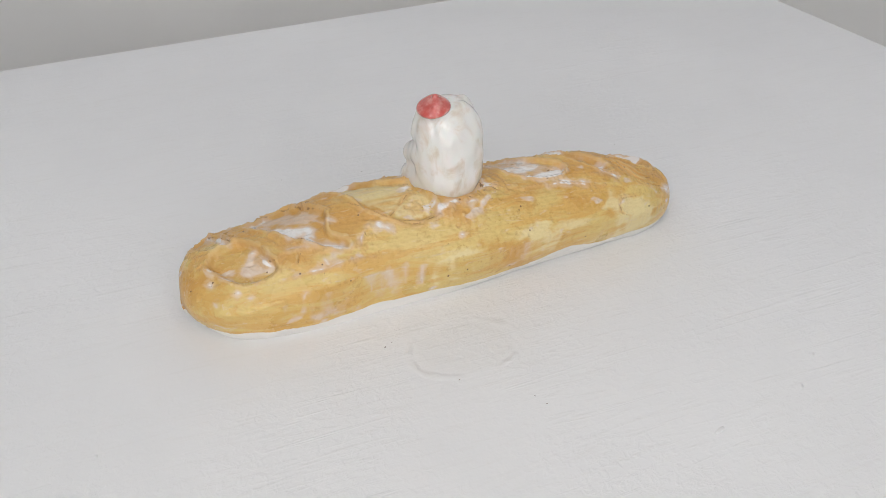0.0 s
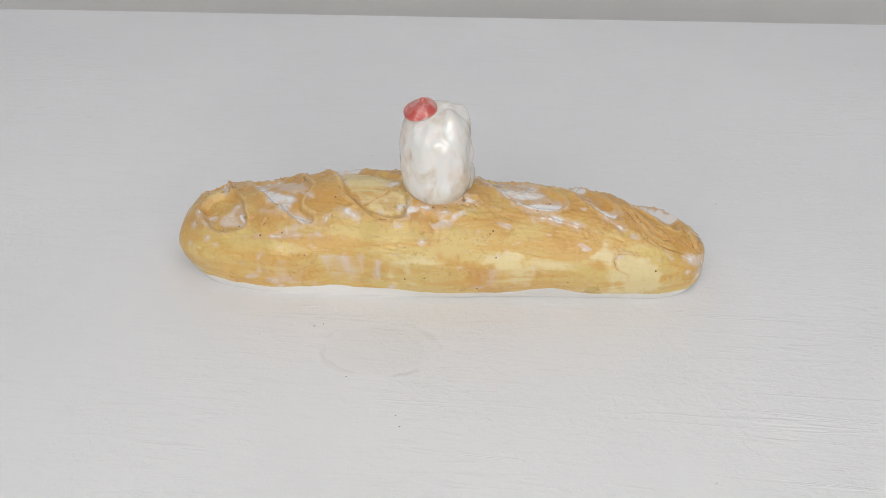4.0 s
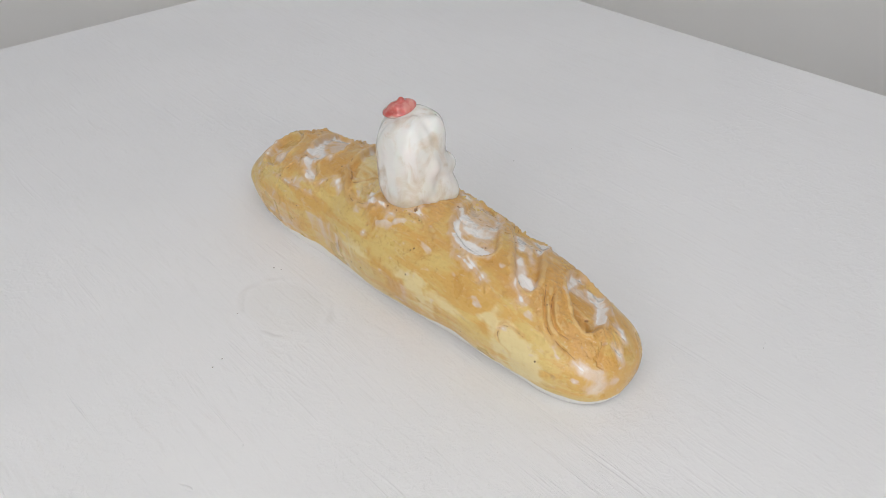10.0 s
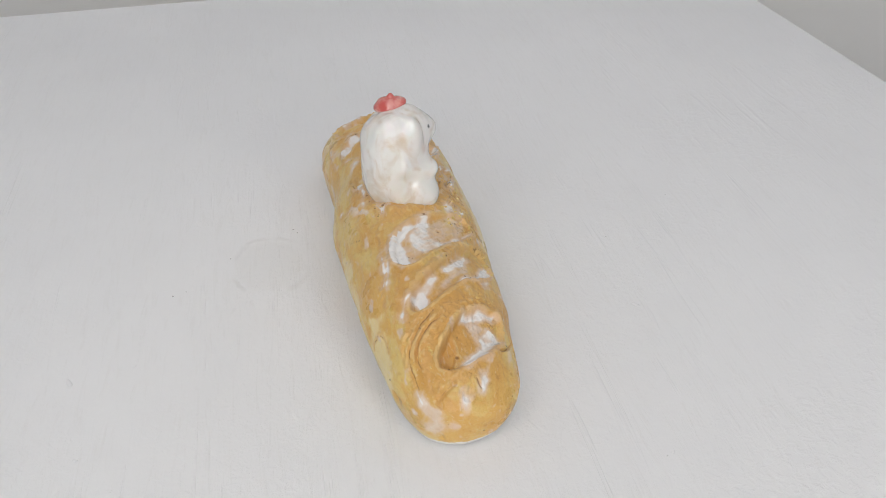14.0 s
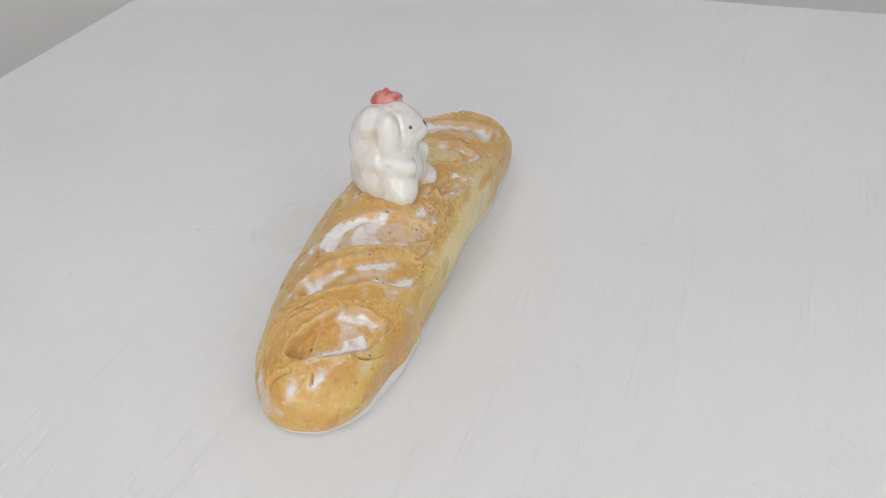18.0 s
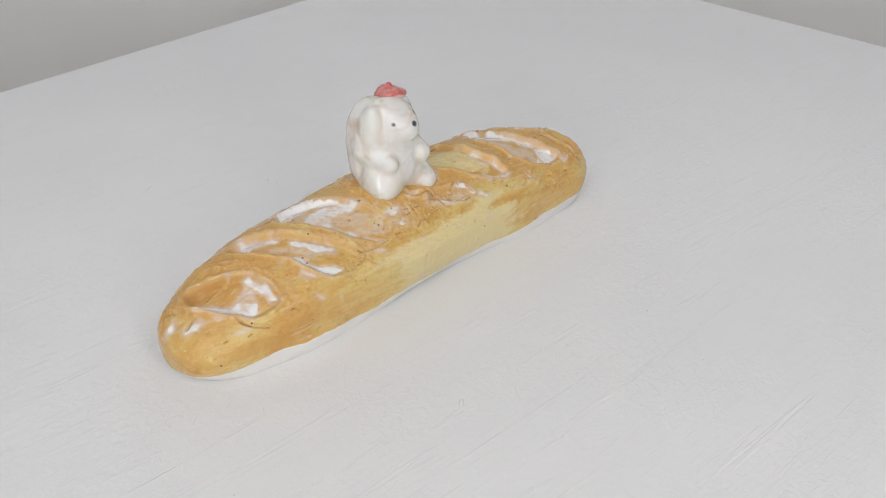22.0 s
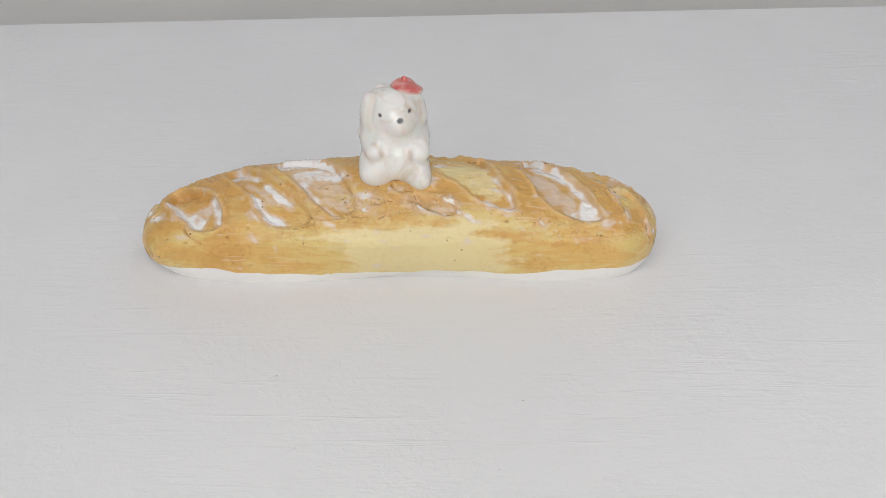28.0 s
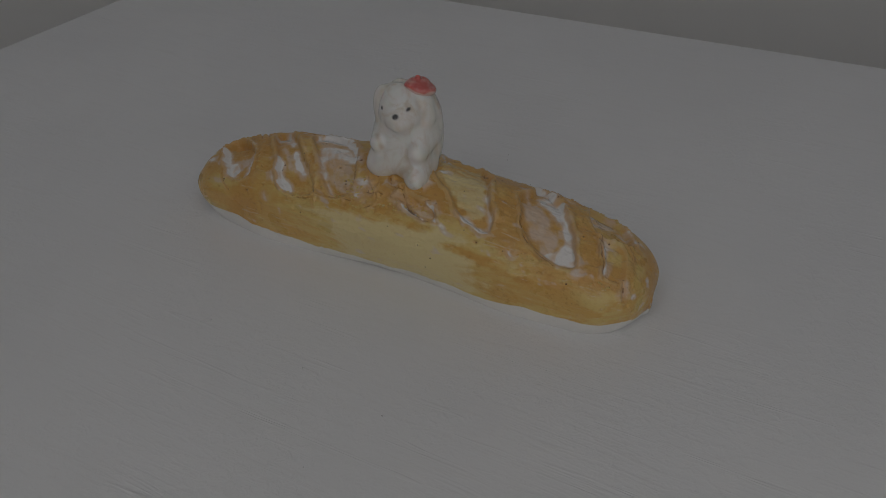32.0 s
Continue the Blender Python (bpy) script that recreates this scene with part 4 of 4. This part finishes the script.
def modelled(name, field, lo, hi, step, material, parent, label, ink):
    pts, quads = skin(field, lo, hi, step)
    for _ in range(3):  # settle the points on the true surface
        x, y, z = pts.T
        f, e = field(x, y, z), 0.05
        g = np.stack([field(x + e, y, z) - field(x - e, y, z), field(x, y + e, z) - field(x, y - e, z), field(x, y, z + e) - field(x, y, z - e)], 1) / (2 * e)
        pts = pts - np.clip(f / ((g ** 2).sum(1) + 1e-6), -0.3, 0.3)[:, None] * g
    me = bpy.data.meshes.new(name)
    me.from_pydata((pts * MM).tolist(), [], quads.tolist())
    a = me.attributes.new("ink", "FLOAT", "POINT")
    a.data.foreach_set("value", ink(*pts.T).astype(np.float32))
    a = me.attributes.new("stain", "FLOAT", "POINT")
    a.data.foreach_set("value", wash(*pts.T).astype(np.float32))
    me.polygons.foreach_set("use_smooth", [True] * len(me.polygons))
    me.update()
    me.normals_split_custom_set_from_vertices((g / np.linalg.norm(g, axis=1, keepdims=True)).tolist())
    ob = put(name, me, material, parent, label)
    ob.matrix_local = pose(*(Vector(DOG_AT) * MM), 0, 0, DOG_TURN)
    return ob


def face_ink(x, y, z):
    out = np.zeros_like(x)
    for c in EYES:
        d = np.sqrt((x - c[0]) ** 2 + 0.08 * (y - c[1]) ** 2 + (z - c[2]) ** 2)
        out = np.maximum(out, np.clip((0.8 - d) / 0.35, 0, 0.9) * (y > 3))
    d = np.sqrt((x - NOSE[0]) ** 2 + 0.3 * (y - NOSE[1]) ** 2 + ((z - NOSE[2]) * 1.3) ** 2)
    return np.maximum(out, np.clip((1.24 - d) / 0.4, 0, 0.95))


def wash(x, y, z):
    """Brown wash that gathered in the creases beside the ears and under the arms."""
    out = np.zeros_like(x)
    for a, b, r in (((8.4, 6.0, 31.0), (9.8, 7.8, 22.0), 1.6), ((12.6, 1.0, 27.5), (11.5, 4.5, 21.0), 1.4), ((-6.6, 4.6, 30.0), (-7.2, 6.4, 22.5), 1.3),
                    ((8.0, 11.0, 17.6), (5.8, 12.0, 14.0), 1.0), ((5.5, 6.0, 31.6), (7.5, 4.5, 32.0), 1.2)):
        out = np.maximum(out, np.clip(1.2 - np.maximum(limb(x, y, z, a, b, 0.0), 0) / r, 0, 1))
    return 0.6 * out


def ornament():
    top = new("ceramic_ornament")
    tagged(top, "glazed ceramic baguette ornament with a small white dog sitting on it", "ornament")
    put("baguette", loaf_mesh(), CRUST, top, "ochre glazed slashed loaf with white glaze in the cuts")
    bits = part("clay_grit", crumbs(), CRUST, top, smooth=False)
    tagged(bits, "small torn crumbs of ochre glazed clay", kind="stuff")
    modelled("dog_figurine", dog_field, (-16, -16, -3), (16, 20, 36), 0.4, GLAZE, top, "glossy white sitting dog with black eyes and nose", face_ink)
    modelled("beret", beret_field, (-9, -8, 28), (7, 8, 38.5), 0.25, RED, top, "glossy coral red beret",
             lambda x, y, z: np.clip((32.35 - z + 0.20 * (y + 0.45) + 0.12 * (x + 1.85) + 0.5 * fractal(x, y, z, 6, 2, 13)) / 0.8, 0, 0.8))
    return top


ORNAMENT = ornament()


# ---- the ring lamp round the camera ----
def ring_lamp():
    top = new("ring_lamp")
    tagged(top, "lit white ring lamp on a black stand", "lamp")
    target = Vector((0, 0, 0.03))
    top.matrix_world = look(RING_AT, target)

    def torus(R, rx, rz, z):
        bm = bmesh.new()
        n, k = 72, 12
        vs = [[bm.verts.new(((R + rx * math.cos(b)) * math.cos(a), (R + rx * math.cos(b)) * math.sin(a), z + rz * math.sin(b)))
               for b in (2 * math.pi * j / k for j in range(k))] for a in (2 * math.pi * i / n for i in range(n))]
        for i in range(n):
            for j in range(k):
                bm.faces.new((vs[i][j], vs[(i + 1) % n][j], vs[(i + 1) % n][(j + 1) % k], vs[i][(j + 1) % k]))
        bmesh.ops.recalc_face_normals(bm, faces=bm.faces[:])
        return bm

    part("diffuser", torus(RING_R, 0.016, 0.007, -0.012), TUBE, top, "glowing white ring diffuser")
    part("housing", torus(RING_R, 0.022, 0.011, 0.008), DARK, top, "black plastic ring housing")
    up = top.matrix_world.inverted()
    bm = bmesh.new()
    low = RING_AT + (look(RING_AT, target).to_3x3() @ Vector((0, -RING_R - 0.01, 0.012)))
    bmesh.ops.create_cone(bm, cap_ends=True, segments=20, radius1=0.011, radius2=0.009, depth=low.z - ROOM["z0"],
                          matrix=Matrix.Translation((low.x, low.y, (low.z + ROOM["z0"]) / 2)))
    bm.transform(up)
    part("pole", bm, DARK, top, smooth=False)
    bm = bmesh.new()
    bmesh.ops.create_cone(bm, cap_ends=True, segments=40, radius1=0.14, radius2=0.13, depth=0.02,
                          matrix=Matrix.Translation((low.x, low.y, ROOM["z0"] + 0.01)))
    bm.transform(up)
    part("base_plate", bm, DARK, top, smooth=False)
    return top


ring_lamp()


def motions():
    """The board and what stands on it turn together, once round in about fifty seconds."""
    rows = [(t, turned(t)) for t in (0.0, 0.1, 0.4, *range(1, 32), 31.6, 31.9, 32.0)]
    walk(BOARD, rows)
    walk(ORNAMENT, rows)


motions()
